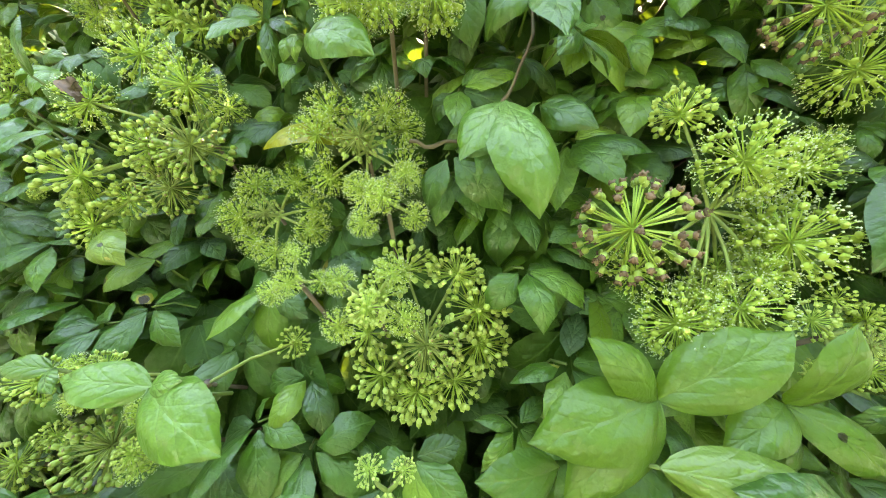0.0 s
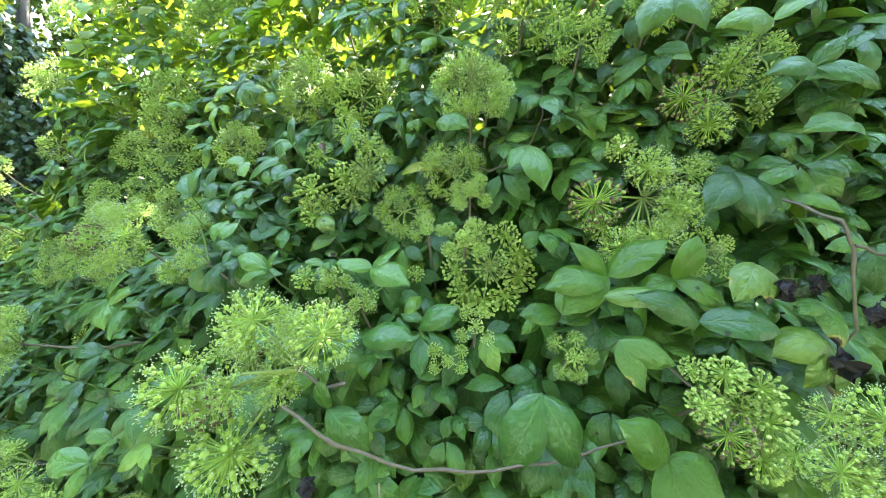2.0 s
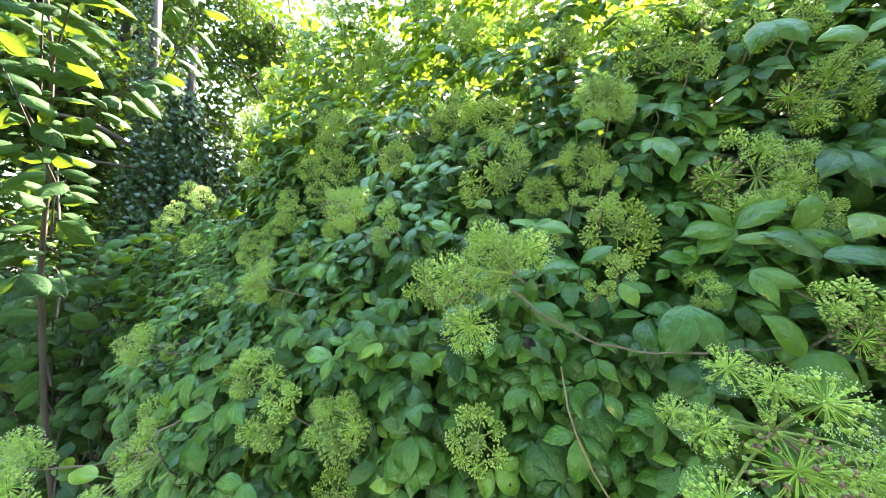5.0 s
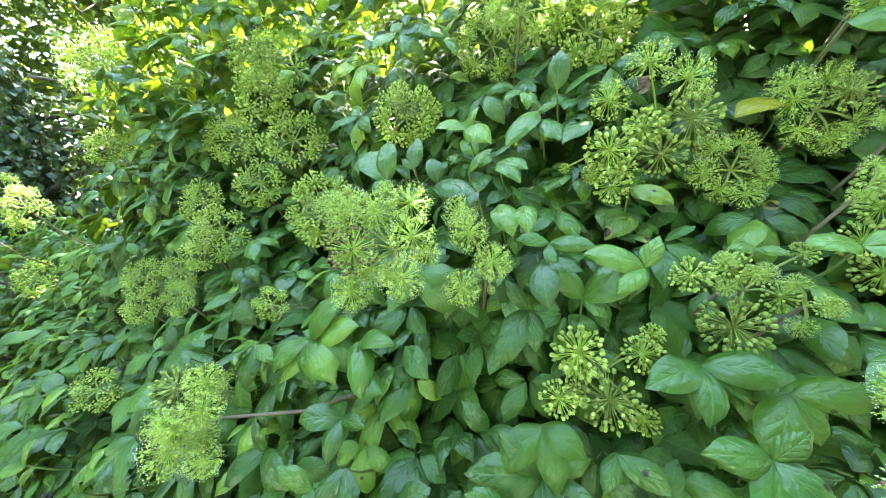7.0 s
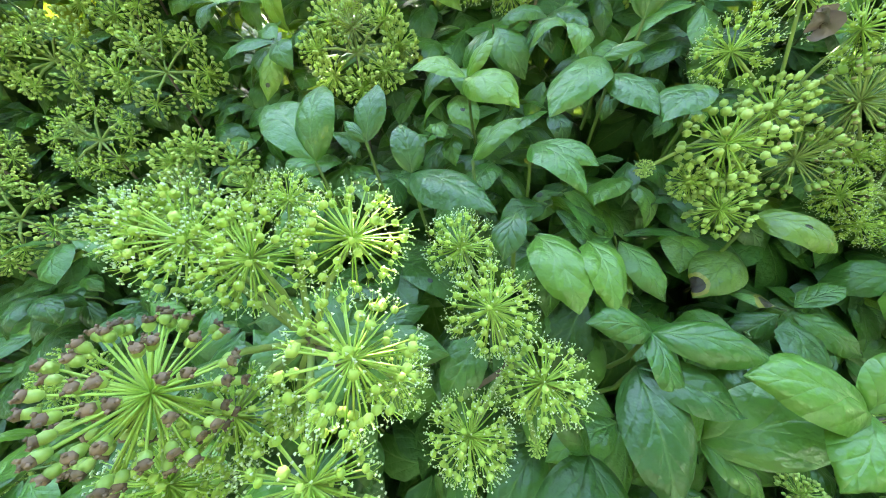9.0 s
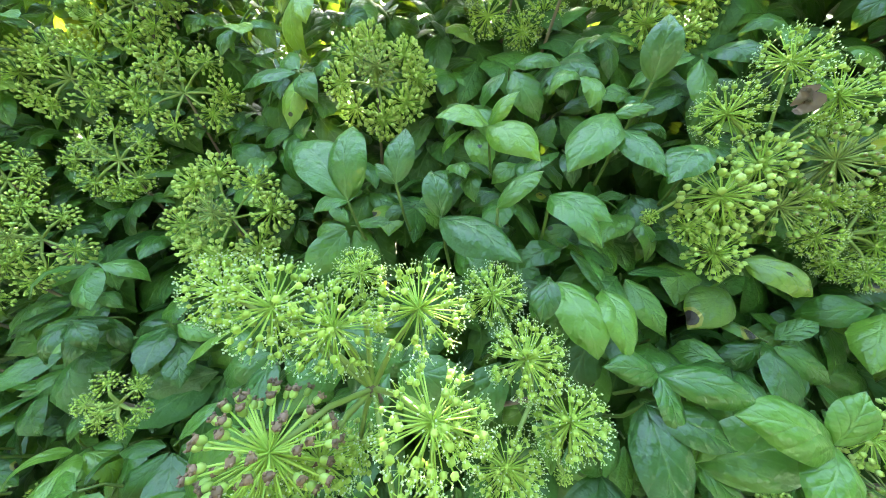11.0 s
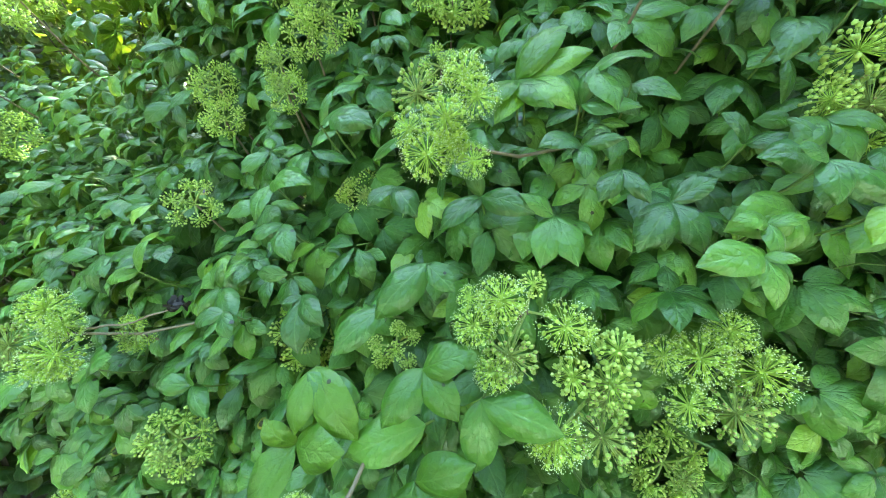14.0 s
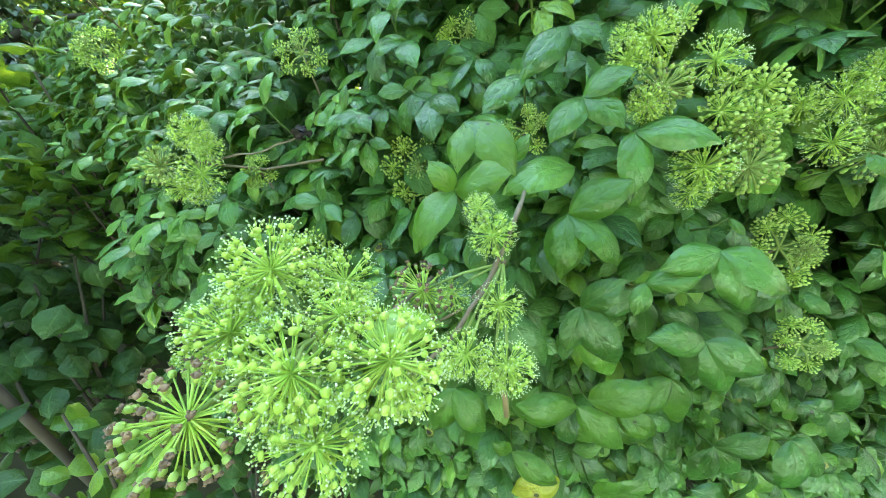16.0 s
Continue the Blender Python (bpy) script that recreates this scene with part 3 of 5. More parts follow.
# cluster by the dry twig
cl = bare_cluster(0.746, 0.463, 1.330)
flower_head(cl, 0.705, 0.416, 1.367, 0.0291, "flower")
flower_head(cl, 0.667, 0.407, 1.329, 0.0233, "flower")
flower_head(cl, 0.732, 0.419, 1.317, 0.0320, "spent")
flower_head(cl, 0.729, 0.417, 1.276, 0.0291, "flower")

# budding heads over broad leaves
cl = bare_cluster(0.241, 0.592, 1.414)
flower_head(cl, 0.166, 0.563, 1.446, 0.0180, "bud")
flower_head(cl, 0.202, 0.566, 1.447, 0.0175, "bud")
flower_head(cl, 0.200, 0.556, 1.398, 0.0309, "spent")
flower_head(cl, 0.246, 0.563, 1.418, 0.0170, "bud")
flower_head(cl, 0.306, 0.601, 1.442, 0.0142, "bud")

# knobbly budding cluster
cl = bare_cluster(0.099, 0.585, 1.347)
flower_head(cl, 0.068, 0.560, 1.386, 0.0265, "bud")
flower_head(cl, 0.046, 0.552, 1.348, 0.0203, "bud")
flower_head(cl, 0.091, 0.553, 1.341, 0.0311, "spent")
flower_head(cl, 0.125, 0.562, 1.377, 0.0203, "bud")
flower_head(cl, 0.131, 0.568, 1.304, 0.0173, "bud")

# upright flower spray
cl = bare_cluster(-0.294, 0.586, 1.338, bend=(0.9, 0.3, -0.1))
flower_head(cl, -0.313, 0.581, 1.379, 0.0244, "spent")
flower_head(cl, -0.275, 0.569, 1.388, 0.0192, "flower")
flower_head(cl, -0.269, 0.552, 1.372, 0.0184, "flower")
flower_head(cl, -0.295, 0.550, 1.358, 0.0194, "flower")
flower_head(cl, -0.311, 0.554, 1.332, 0.0235, "flower")
flower_head(cl, -0.275, 0.547, 1.325, 0.0160, "flower")
flower_head(cl, -0.289, 0.564, 1.337, 0.0178, "flower")

# yellowish cluster
cl = bare_cluster(-0.232, 0.534, 1.184)
flower_head(cl, -0.262, 0.515, 1.212, 0.0236, "flower")
flower_head(cl, -0.233, 0.518, 1.222, 0.0136, "bud")
flower_head(cl, -0.210, 0.501, 1.186, 0.0248, "flower")
flower_head(cl, -0.261, 0.495, 1.169, 0.0273, "spent")
flower_head(cl, -0.288, 0.508, 1.195, 0.0198, "flower")
flower_head(cl, -0.275, 0.491, 1.158, 0.0186, "flower")

# budding cluster next to it
cl = bare_cluster(-0.165, 0.504, 1.112)
flower_head(cl, -0.164, 0.493, 1.160, 0.0215, "bud")
flower_head(cl, -0.175, 0.481, 1.134, 0.0240, "bud")
flower_head(cl, -0.229, 0.468, 1.100, 0.0278, "flower")
flower_head(cl, -0.189, 0.464, 1.096, 0.0290, "spent")
flower_head(cl, -0.207, 0.487, 1.144, 0.0202, "bud")

# lime cluster
cl = bare_cluster(-0.032, 0.505, 1.112)
flower_head(cl, -0.086, 0.488, 1.142, 0.0259, "flower")
flower_head(cl, -0.104, 0.472, 1.106, 0.0220, "flower")
flower_head(cl, -0.055, 0.495, 1.160, 0.0207, "flower")
flower_head(cl, -0.062, 0.465, 1.094, 0.0310, "spent")
flower_head(cl, -0.031, 0.478, 1.124, 0.0285, "flower")

# heads on the curved twig
cl = bare_cluster(-0.420, 0.451, 1.040, bend=(-0.4, 0.5, -0.7))
flower_head(cl, -0.432, 0.435, 1.076, 0.0216, "flower")
flower_head(cl, -0.434, 0.411, 1.023, 0.0216, "flower")
flower_head(cl, -0.496, 0.448, 1.024, 0.0318, "fruit")
flower_head(cl, -0.468, 0.382, 1.003, 0.0220, "flower")
flower_head(cl, -0.438, 0.376, 0.992, 0.0231, "flower")

# pale spray at the end of the shrub
cl = bare_cluster(-0.796, 0.683, 1.141, bend=(0.9, 0.1, -0.1))
flower_head(cl, -0.787, 0.678, 1.180, 0.0280, "flower")
flower_head(cl, -0.779, 0.654, 1.128, 0.0317, "flower")
flower_head(cl, -0.832, 0.663, 1.144, 0.0317, "spent")
flower_head(cl, -0.767, 0.668, 1.161, 0.0224, "flower")
flower_head(cl, -0.808, 0.649, 1.114, 0.0224, "flower")

flower_cluster(0.407, 0.568, 1.461, 0.134, 9, "bud", "spent")
flower_cluster(0.374, 0.551, 1.499, 0.065, 4, "flower", "bud")
flower_cluster(0.385, 0.501, 1.408, 0.050, 4, "bud", "bud")
flower_cluster(0.362, 0.625, 1.591, 0.102, 7, "flower", "spent")
flower_cluster(0.382, 0.582, 1.557, 0.056, 4, "flower", "flower")
flower_cluster(0.283, 0.636, 1.536, 0.087, 7, "flower", "spent")
flower_cluster(0.327, 0.562, 1.510, 0.050, 3, "flower", "flower")
flower_cluster(0.188, 0.758, 1.745, 0.127, 8, "bud", "bud")
flower_cluster(0.066, 0.820, 1.765, 0.123, 7, "flower", "spent")
flower_cluster(0.385, 0.600, 1.700, 0.104, 8, "flower", "spent")
flower_cluster(-0.080, 0.790, 1.663, 0.104, 8, "bud", "spent")
flower_cluster(-0.236, 0.797, 1.537, 0.125, 8, "bud", "spent")
flower_cluster(-0.409, 0.952, 1.677, 0.100, 9, "bud", "bud", far=True)
flower_cluster(-0.295, 0.909, 1.666, 0.115, 8, "bud", "spent", far=True)
flower_cluster(-0.355, 0.865, 1.590, 0.085, 8, "flower", "spent", far=True)
flower_cluster(-0.470, 1.065, 1.570, 0.085, 8, "bud", "bud", far=True)
flower_cluster(-0.440, 1.004, 1.490, 0.080, 7, "bud", "bud", far=True)
flower_cluster(-0.414, 0.917, 1.517, 0.094, 6, "bud", "spent", far=True)
flower_cluster(-0.346, 1.034, 1.764, 0.120, 9, "bud", "bud", far=True)
flower_cluster(-0.490, 0.869, 1.454, 0.062, 7, "flower", "spent", far=True)
flower_cluster(-0.482, 0.845, 1.415, 0.060, 7, "flower", "spent", far=True)
flower_cluster(-0.610, 0.970, 1.440, 0.080, 8, "bud", "spent", far=True)
flower_cluster(-0.600, 0.940, 1.390, 0.064, 7, "bud", "bud", far=True)
flower_cluster(0.178, 0.438, 1.155, 0.100, 7, "bud", "spent")
flower_cluster(-0.081, 0.475, 0.992, 0.091, 7, "bud", "spent")
flower_cluster(-0.095, 0.421, 0.902, 0.065, 6, "bud", "spent")
flower_cluster(-0.664, 0.598, 1.004, 0.095, 7, "bud", "spent", far=True)
flower_cluster(-0.487, 0.654, 1.101, 0.110, 7, "bud", "spent")
flower_cluster(-0.391, 0.731, 1.270, 0.082, 7, "bud", "spent")
flower_cluster(-0.642, 0.808, 1.280, 0.080, 6, "bud", "spent", far=True)
flower_cluster(-1.000, 0.720, 0.750, 0.112, 6, "flower", "bud", far=True)
flower_cluster(-0.361, 0.550, 1.146, 0.062, 5, "bud", "bud")
flower_cluster(0.639, 0.520, 1.488, 0.063, 5, "bud", "spent")
flower_cluster(0.487, 0.484, 1.382, 0.055, 5, "flower", "bud")
flower_cluster(0.205, 0.548, 1.446, 0.050, 3, "flower", "bud")
flower_cluster(0.243, 0.528, 1.423, 0.050, 3, "flower", "bud")
flower_cluster(0.354, 0.491, 1.372, 0.050, 4, "bud", "bud")
flower_cluster(-0.396, 1.071, 2.237, 0.170, 6, "flower", "bud", far=True)
flower_cluster(-0.700, 1.060, 1.857, 0.085, 6, "flower", "spent", far=True)
flower_cluster(-0.283, 1.049, 2.020, 0.152, 6, "flower", "bud", far=True)
flower_cluster(0.137, 0.808, 1.973, 0.109, 6, "flower", "bud", far=True)
flower_cluster(0.093, 0.749, 1.768, 0.103, 6, "flower", "spent", far=True)
flower_cluster(0.409, 0.634, 1.705, 0.085, 6, "flower", "bud", far=True)
flower_cluster(-0.022, 0.968, 2.176, 0.133, 6, "flower", "spent", far=True)
flower_cluster(0.681, 0.616, 1.800, 0.069, 6, "flower", "bud", far=True)
flower_cluster(0.621, 0.622, 1.794, 0.076, 6, "flower", "bud", far=True)
flower_cluster(-0.512, 1.080, 2.101, 0.140, 6, "flower", "bud", far=True)
flower_cluster(0.735, 0.594, 1.719, 0.069, 6, "flower", "bud", far=True)
flower_cluster(-0.724, 1.005, 1.888, 0.159, 6, "flower", "bud", far=True)
flower_cluster(-0.338, 0.989, 1.814, 0.137, 6, "flower", "spent", far=True)
flower_cluster(0.329, 0.702, 1.864, 0.108, 6, "flower", "spent", far=True)
flower_cluster(0.462, 0.654, 1.819, 0.128, 6, "flower", "bud", far=True)
flower_cluster(0.533, 0.626, 1.759, 0.089, 6, "flower", "bud", far=True)
flower_cluster(0.084, 0.841, 2.000, 0.107, 6, "flower", "bud", far=True)
flower_cluster(-0.218, 1.053, 2.113, 0.160, 6, "flower", "bud", far=True)
flower_cluster(-0.620, 1.100, 2.010, 0.095, 6, "flower", "bud", far=True)
flower_cluster(0.562, 0.647, 1.857, 0.081, 6, "flower", "spent", far=True)
flower_cluster(0.241, 0.768, 1.974, 0.107, 6, "flower", "bud", far=True)
flower_cluster(-0.380, 0.990, 2.260, 0.139, 6, "flower", "spent", far=True)
flower_cluster(-1.276, 1.200, 1.418, 0.130, 6, "flower", "spent", far=True)
flower_cluster(-1.400, 1.300, 1.690, 0.110, 6, "flower", "spent", far=True)
flower_cluster(-0.740, 1.030, 1.710, 0.095, 6, "flower", "bud", far=True)
flower_cluster(-1.180, 1.060, 1.560, 0.110, 6, "bud", "spent", far=True)
flower_cluster(-0.920, 0.960, 1.600, 0.100, 6, "flower", "spent", far=True)
flower_cluster(-1.700, 1.380, 1.520, 0.120, 6, "bud", "bud", far=True)
flower_cluster(-0.726, 0.687, 1.122, 0.055, 6, "flower", "spent", far=True)
flower_cluster(-0.276, 0.691, 1.419, 0.050, 6, "flower", "bud", far=True)

# twigs seen between the leaves
def twig(points, r0=0.003, r1=0.002, label="bare grey-brown twig"):
    s = Soup()
    pts = [Vector(p) for p in points]
    fine = []
    for a, b in zip(pts, pts[1:]):
        for k in range(3):
            fine.append(a.lerp(b, k / 3) + Vector((0, 0, 0.0015 * math.sin(len(fine) * 2.1))))
    fine.append(pts[-1])
    n = len(fine)
    tube(s, fine, [0.5 * (r0 + (r1 - r0) * k / (n - 1)) * (1.25 if k % 4 == 3 else 1.0) for k in range(n)], 7)
    return part("twig", s.mesh("twig", [BARK]), shrub, at_shrub(Matrix()), label)


twig([(0.225, 0.395, 1.385), (0.267, 0.393, 1.353), (0.328, 0.404, 1.321), (0.396, 0.417, 1.310), (0.471, 0.431, 1.313), (0.56, 0.47, 1.31), (0.62, 0.62, 1.25)])
twig([(-0.38, 0.50, 1.10), (-0.408, 0.443, 1.091), (-0.424, 0.431, 1.063), (-0.447, 0.418, 1.032), (-0.48, 0.404, 0.998), (-0.518, 0.394, 0.972), (-0.55, 0.45, 0.90)], 0.0035, 0.004)
twig([(-0.80, 0.70, 1.14), (-0.751, 0.68, 1.144), (-0.70, 0.679, 1.146), (-0.643, 0.683, 1.161)])
twig([(0.396, 0.638, 1.588), (0.413, 0.635, 1.584), (0.44, 0.637, 1.592), (0.461, 0.642, 1.61), (0.473, 0.648, 1.628), (0.488, 0.659, 1.663), (0.50, 0.72, 1.72)])
twig([(0.700, 0.52, 1.540), (0.704, 0.47, 1.522), (0.716, 0.468, 1.497), (0.721, 0.468, 1.466), (0.735, 0.470, 1.420), (0.745, 0.50, 1.36)])
twig([(0.678, 0.50, 1.415), (0.690, 0.462, 1.397), (0.705, 0.46, 1.372), (0.725, 0.46, 1.345), (0.75, 0.48, 1.30)])
twig([(0.560, 0.50, 1.395), (0.580, 0.455, 1.372), (0.604, 0.452, 1.350), (0.630, 0.455, 1.330)], 0.0025, 0.0015)
twig([(0.716, 0.468, 1.500), (0.744, 0.468, 1.491), (0.772, 0.470, 1.477), (0.83, 0.50, 1.45)])

# stems inside the shrub, from the ground up to the face
for k in range(9):
    r = random.Random(40 + k)
    x0, x1 = r.uniform(-0.3, 0.7), -1.1 + 0.26 * k + r.uniform(-0.1, 0.1)
    z1 = r.uniform(1.2, 2.3)
    top = Vector((x1, face_y(x1, z1) + 0.15, z1))
    foot = Vector((x0, 1.35 + r.uniform(-0.15, 0.15), -0.05))
    mid = foot.lerp(top, 0.5) + Vector((0, 0.15, 0.2))
    s = Soup()
    tube(s, [foot, foot.lerp(mid, 0.5) + Vector((r.uniform(-0.05, 0.05), 0.05, 0.03)), mid, mid.lerp(top, 0.6) + Vector((0, 0.04, 0)), top], [0.022, 0.018, 0.014, 0.009, 0.004], 8)
    part("stem", s.mesh("stem", [BARK]), shrub, at_shrub(Matrix()))

LEAF_YELLOW = leaf_material("aralia_leaf_yellow", [(0.0, (0.42, 0.42, 0.03)), (1.0, (0.50, 0.46, 0.04))], False, spots=0.3)
HAND_KINDS = {"plain": LEAF, "fresh": LEAF_FRESH, "blotched": LEAF_BLOTCHED, "yellow": LEAF_YELLOW}
hand_rng = random.Random(19)


def hand_leaf(kind, wide, node, *tips):
    """A leaf that stands out: its leaflets run from the end of the stalk to the given tips."""
    o = Vector(node)
    s = Soup()
    n = face_normal(o.x, o.z)
    back = (-n + Vector((0, 0, -0.4))).normalized() * 0.06
    tube(s, [back, back * 0.45 + Vector((0, 0, -0.004)), (0, 0, 0)], [0.0014, 0.0012, 0.0011], 5, 1)
    for tip in tips:
        d = Vector(tip) - o
        ln = d.length
        d.normalize()
        droop = hand_rng.uniform(0.8, 1.5)
        up = n + Vector((hand_rng.uniform(-0.3, 0.3), 0, hand_rng.uniform(0.3, 0.9)))
        up = (up - d * up.dot(d)).normalized()
        side = d.cross(up)
        m = Matrix((side, d, up)).transposed().to_4x4() @ Matrix.Rotation(droop * 0.27, 4, "X")
        w = min(ln * wide * 1.1, 0.042) * hand_rng.uniform(0.92, 1.08)
        blade(s, m, min(ln, 0.075) * 1.04, w, hand_rng.uniform(0.15, 0.75), droop, hand_rng.uniform(0.3, 0.9), hand_rng.uniform(-0.25, 0.25), hand_rng, 14, round_=0.45, cols=6, quilt=0.0022)
        HEADS.append((o.lerp(Vector(tip), 0.55), 0.012))
    return part("leaf", s.mesh("leaf", [HAND_KINDS[kind], PETIOLE]), shrub, at_shrub(Matrix.Translation(o)))


hand_leaf("fresh", 0.5, (0.528, 0.517, 1.460), (0.446, 0.507, 1.443), (0.486, 0.523, 1.496), (0.475, 0.498, 1.421), (0.588, 0.519, 1.498))
hand_leaf("fresh", 0.5, (0.595, 0.513, 1.458), (0.619, 0.520, 1.506), (0.634, 0.492, 1.428), (0.552, 0.501, 1.442))
hand_leaf("blotched", 0.42, (0.515, 0.492, 1.445), (0.578, 0.480, 1.444))
hand_leaf("fresh", 0.54, (0.480, 0.515, 1.416), (0.431, 0.509, 1.418))
hand_leaf("fresh", 0.6, (0.550, 0.428, 1.318), (0.494, 0.420, 1.362), (0.556, 0.413, 1.249), (0.594, 0.421, 1.284))
hand_leaf("plain", 0.54, (0.444, 0.449, 1.364), (0.403, 0.428, 1.292), (0.480, 0.436, 1.289))
hand_leaf("plain", 0.54, (0.251, 0.419, 1.366), (0.291, 0.410, 1.333), (0.251, 0.414, 1.398))
hand_leaf("plain", 0.45, (0.599, 0.477, 1.425), (0.666, 0.469, 1.418), (0.532, 0.480, 1.450))
hand_leaf("plain", 0.42, (0.679, 0.560, 1.570), (0.713, 0.529, 1.523), (0.617, 0.522, 1.510), (0.679, 0.515, 1.495))
hand_leaf("blotched", 0.54, (0.661, 0.498, 1.478), (0.659, 0.477, 1.441), (0.627, 0.477, 1.444))
hand_leaf("blotched", 0.54, (0.718, 0.489, 1.442), (0.721, 0.469, 1.403), (0.684, 0.474, 1.433))
hand_leaf("blotched", 0.54, (0.718, 0.479, 1.408), (0.652, 0.463, 1.394), (0.680, 0.459, 1.367))
hand_leaf("blotched", 0.54, (0.523, 0.473, 1.407), (0.539, 0.453, 1.365), (0.569, 0.460, 1.388))
hand_leaf("fresh", 0.54, (0.682, 0.455, 1.289), (0.634, 0.441, 1.285), (0.670, 0.443, 1.229), (0.718, 0.451, 1.257))
hand_leaf("fresh", 0.54, (0.611, 0.443, 1.256), (0.660, 0.440, 1.229), (0.575, 0.431, 1.246))
hand_leaf("plain", 0.54, (0.157, 0.477, 1.346), (0.129, 0.455, 1.308), (0.110, 0.481, 1.352), (0.172, 0.453, 1.323), (0.176, 0.475, 1.367))
hand_leaf("plain", 0.54, (0.122, 0.556, 1.459), (0.074, 0.570, 1.471), (0.091, 0.543, 1.440), (0.138, 0.561, 1.483))
hand_leaf("plain", 0.54, (0.047, 0.586, 1.467), (0.041, 0.552, 1.429), (0.075, 0.563, 1.457))
hand_leaf("blotched", 0.54, (0.202, 0.544, 1.469), (0.216, 0.530, 1.463), (0.177, 0.544, 1.471))
hand_leaf("yellow", 0.54, (0.347, 0.673, 1.589), (0.278, 0.659, 1.577))
hand_leaf("blotched", 0.62, (0.157, 0.637, 1.520), (0.190, 0.617, 1.498))
hand_leaf("blotched", 0.6, (0.174, 0.657, 1.490), (0.134, 0.646, 1.462))
hand_leaf("plain", 0.54, (0.041, 0.621, 1.515), (0.037, 0.593, 1.489))
hand_leaf("plain", 0.54, (0.018, 0.630, 1.517), (0.024, 0.596, 1.486))
hand_leaf("plain", 0.54, (-0.007, 0.597, 1.535), (-0.015, 0.586, 1.518))
hand_leaf("plain", 0.5, (0.055, 0.590, 1.481), (0.024, 0.596, 1.485), (0.091, 0.569, 1.475), (0.052, 0.571, 1.460))
hand_leaf("plain", 0.54, (-0.105, 0.714, 1.556), (-0.098, 0.749, 1.609), (-0.144, 0.761, 1.595), (-0.125, 0.708, 1.548))
hand_leaf("plain", 0.54, (-0.070, 0.711, 1.568), (-0.060, 0.729, 1.606), (-0.085, 0.720, 1.581))
hand_leaf("plain", 0.54, (-0.042, 0.680, 1.548), (-0.001, 0.639, 1.526), (-0.046, 0.698, 1.577))
hand_leaf("plain", 0.54, (0.029, 0.668, 1.563), (0.042, 0.629, 1.535), (0.053, 0.637, 1.549))
hand_leaf("blotched", 0.54, (-0.006, 0.671, 1.555), (0.026, 0.672, 1.577))
hand_leaf("plain", 0.54, (-0.000, 0.715, 1.609), (0.025, 0.676, 1.581), (-0.040, 0.724, 1.612), (0.019, 0.704, 1.630))
hand_leaf("plain", 0.54, (0.080, 0.685, 1.615), (0.038, 0.666, 1.576), (0.098, 0.671, 1.617))
hand_leaf("plain", 0.54, (0.083, 0.681, 1.605), (0.091, 0.646, 1.574))
hand_leaf("plain", 0.54, (0.127, 0.658, 1.594), (0.090, 0.642, 1.570))
hand_leaf("plain", 0.54, (-0.071, 0.477, 1.244), (-0.077, 0.457, 1.210), (-0.126, 0.481, 1.239), (-0.057, 0.464, 1.244))
hand_leaf("plain", 0.54, (-0.017, 0.496, 1.308), (-0.030, 0.475, 1.278), (0.006, 0.467, 1.280), (-0.046, 0.499, 1.319))
hand_leaf("plain", 0.54, (0.017, 0.471, 1.277), (-0.011, 0.460, 1.252), (0.025, 0.455, 1.260))
hand_leaf("plain", 0.54, (-0.320, 0.559, 1.234), (-0.372, 0.546, 1.187), (-0.298, 0.533, 1.213))
hand_leaf("plain", 0.54, (-0.056, 0.493, 1.264), (-0.089, 0.494, 1.268), (-0.061, 0.475, 1.240), (-0.035, 0.482, 1.268))
hand_leaf("plain", 0.54, (-0.693, 0.708, 1.204), (-0.739, 0.713, 1.191), (-0.665, 0.714, 1.243))
hand_leaf("plain", 0.54, (-0.410, 0.692, 1.368), (-0.356, 0.646, 1.352))
hand_leaf("fresh", 0.54, (-0.430, 0.527, 1.160), (-0.394, 0.491, 1.105), (-0.449, 0.497, 1.113))
hand_leaf("plain", 0.54, (-0.221, 0.438, 1.028), (-0.278, 0.441, 1.014), (-0.206, 0.418, 0.973), (-0.173, 0.415, 0.987))
hand_leaf("plain", 0.54, (-0.221, 0.428, 0.930), (-0.285, 0.433, 0.943), (-0.166, 0.412, 0.893), (-0.167, 0.413, 0.795))
hand_leaf("plain", 0.54, (-0.490, 0.401, 1.024), (-0.545, 0.395, 1.024))
hand_leaf("plain", 0.54, (-0.335, 0.461, 0.947), (-0.293, 0.445, 0.863), (-0.356, 0.458, 0.921))
hand_leaf("fresh", 0.54, (-0.207, 0.452, 1.053), (-0.201, 0.439, 1.039))
hand_leaf("fresh", 0.54, (-0.287, 0.451, 0.815), (-0.333, 0.452, 0.771), (-0.243, 0.435, 0.785))
hand_leaf("plain", 0.54, (-0.550, 0.619, 1.177), (-0.585, 0.620, 1.161), (-0.535, 0.593, 1.154))
hand_leaf("plain", 0.54, (-0.764, 0.666, 1.092), (-0.751, 0.628, 1.052), (-0.713, 0.651, 1.116))
hand_leaf("plain", 0.54, (-0.340, 0.454, 0.975), (-0.356, 0.447, 0.926), (-0.305, 0.436, 0.903), (-0.302, 0.443, 1.008))
hand_leaf("plain", 0.54, (-0.283, 0.445, 0.999), (-0.296, 0.437, 0.968), (-0.239, 0.430, 1.009))
hand_leaf("fresh", 0.5, (-0.341, 0.442, 0.844), (-0.423, 0.457, 0.852), (-0.293, 0.423, 0.788))
hand_leaf("fresh", 0.8, (-0.330, 0.441, 0.854), (-0.266, 0.420, 0.882))
hand_leaf("fresh", 0.54, (-0.415, 0.462, 0.749), (-0.352, 0.438, 0.698), (-0.441, 0.462, 0.778))
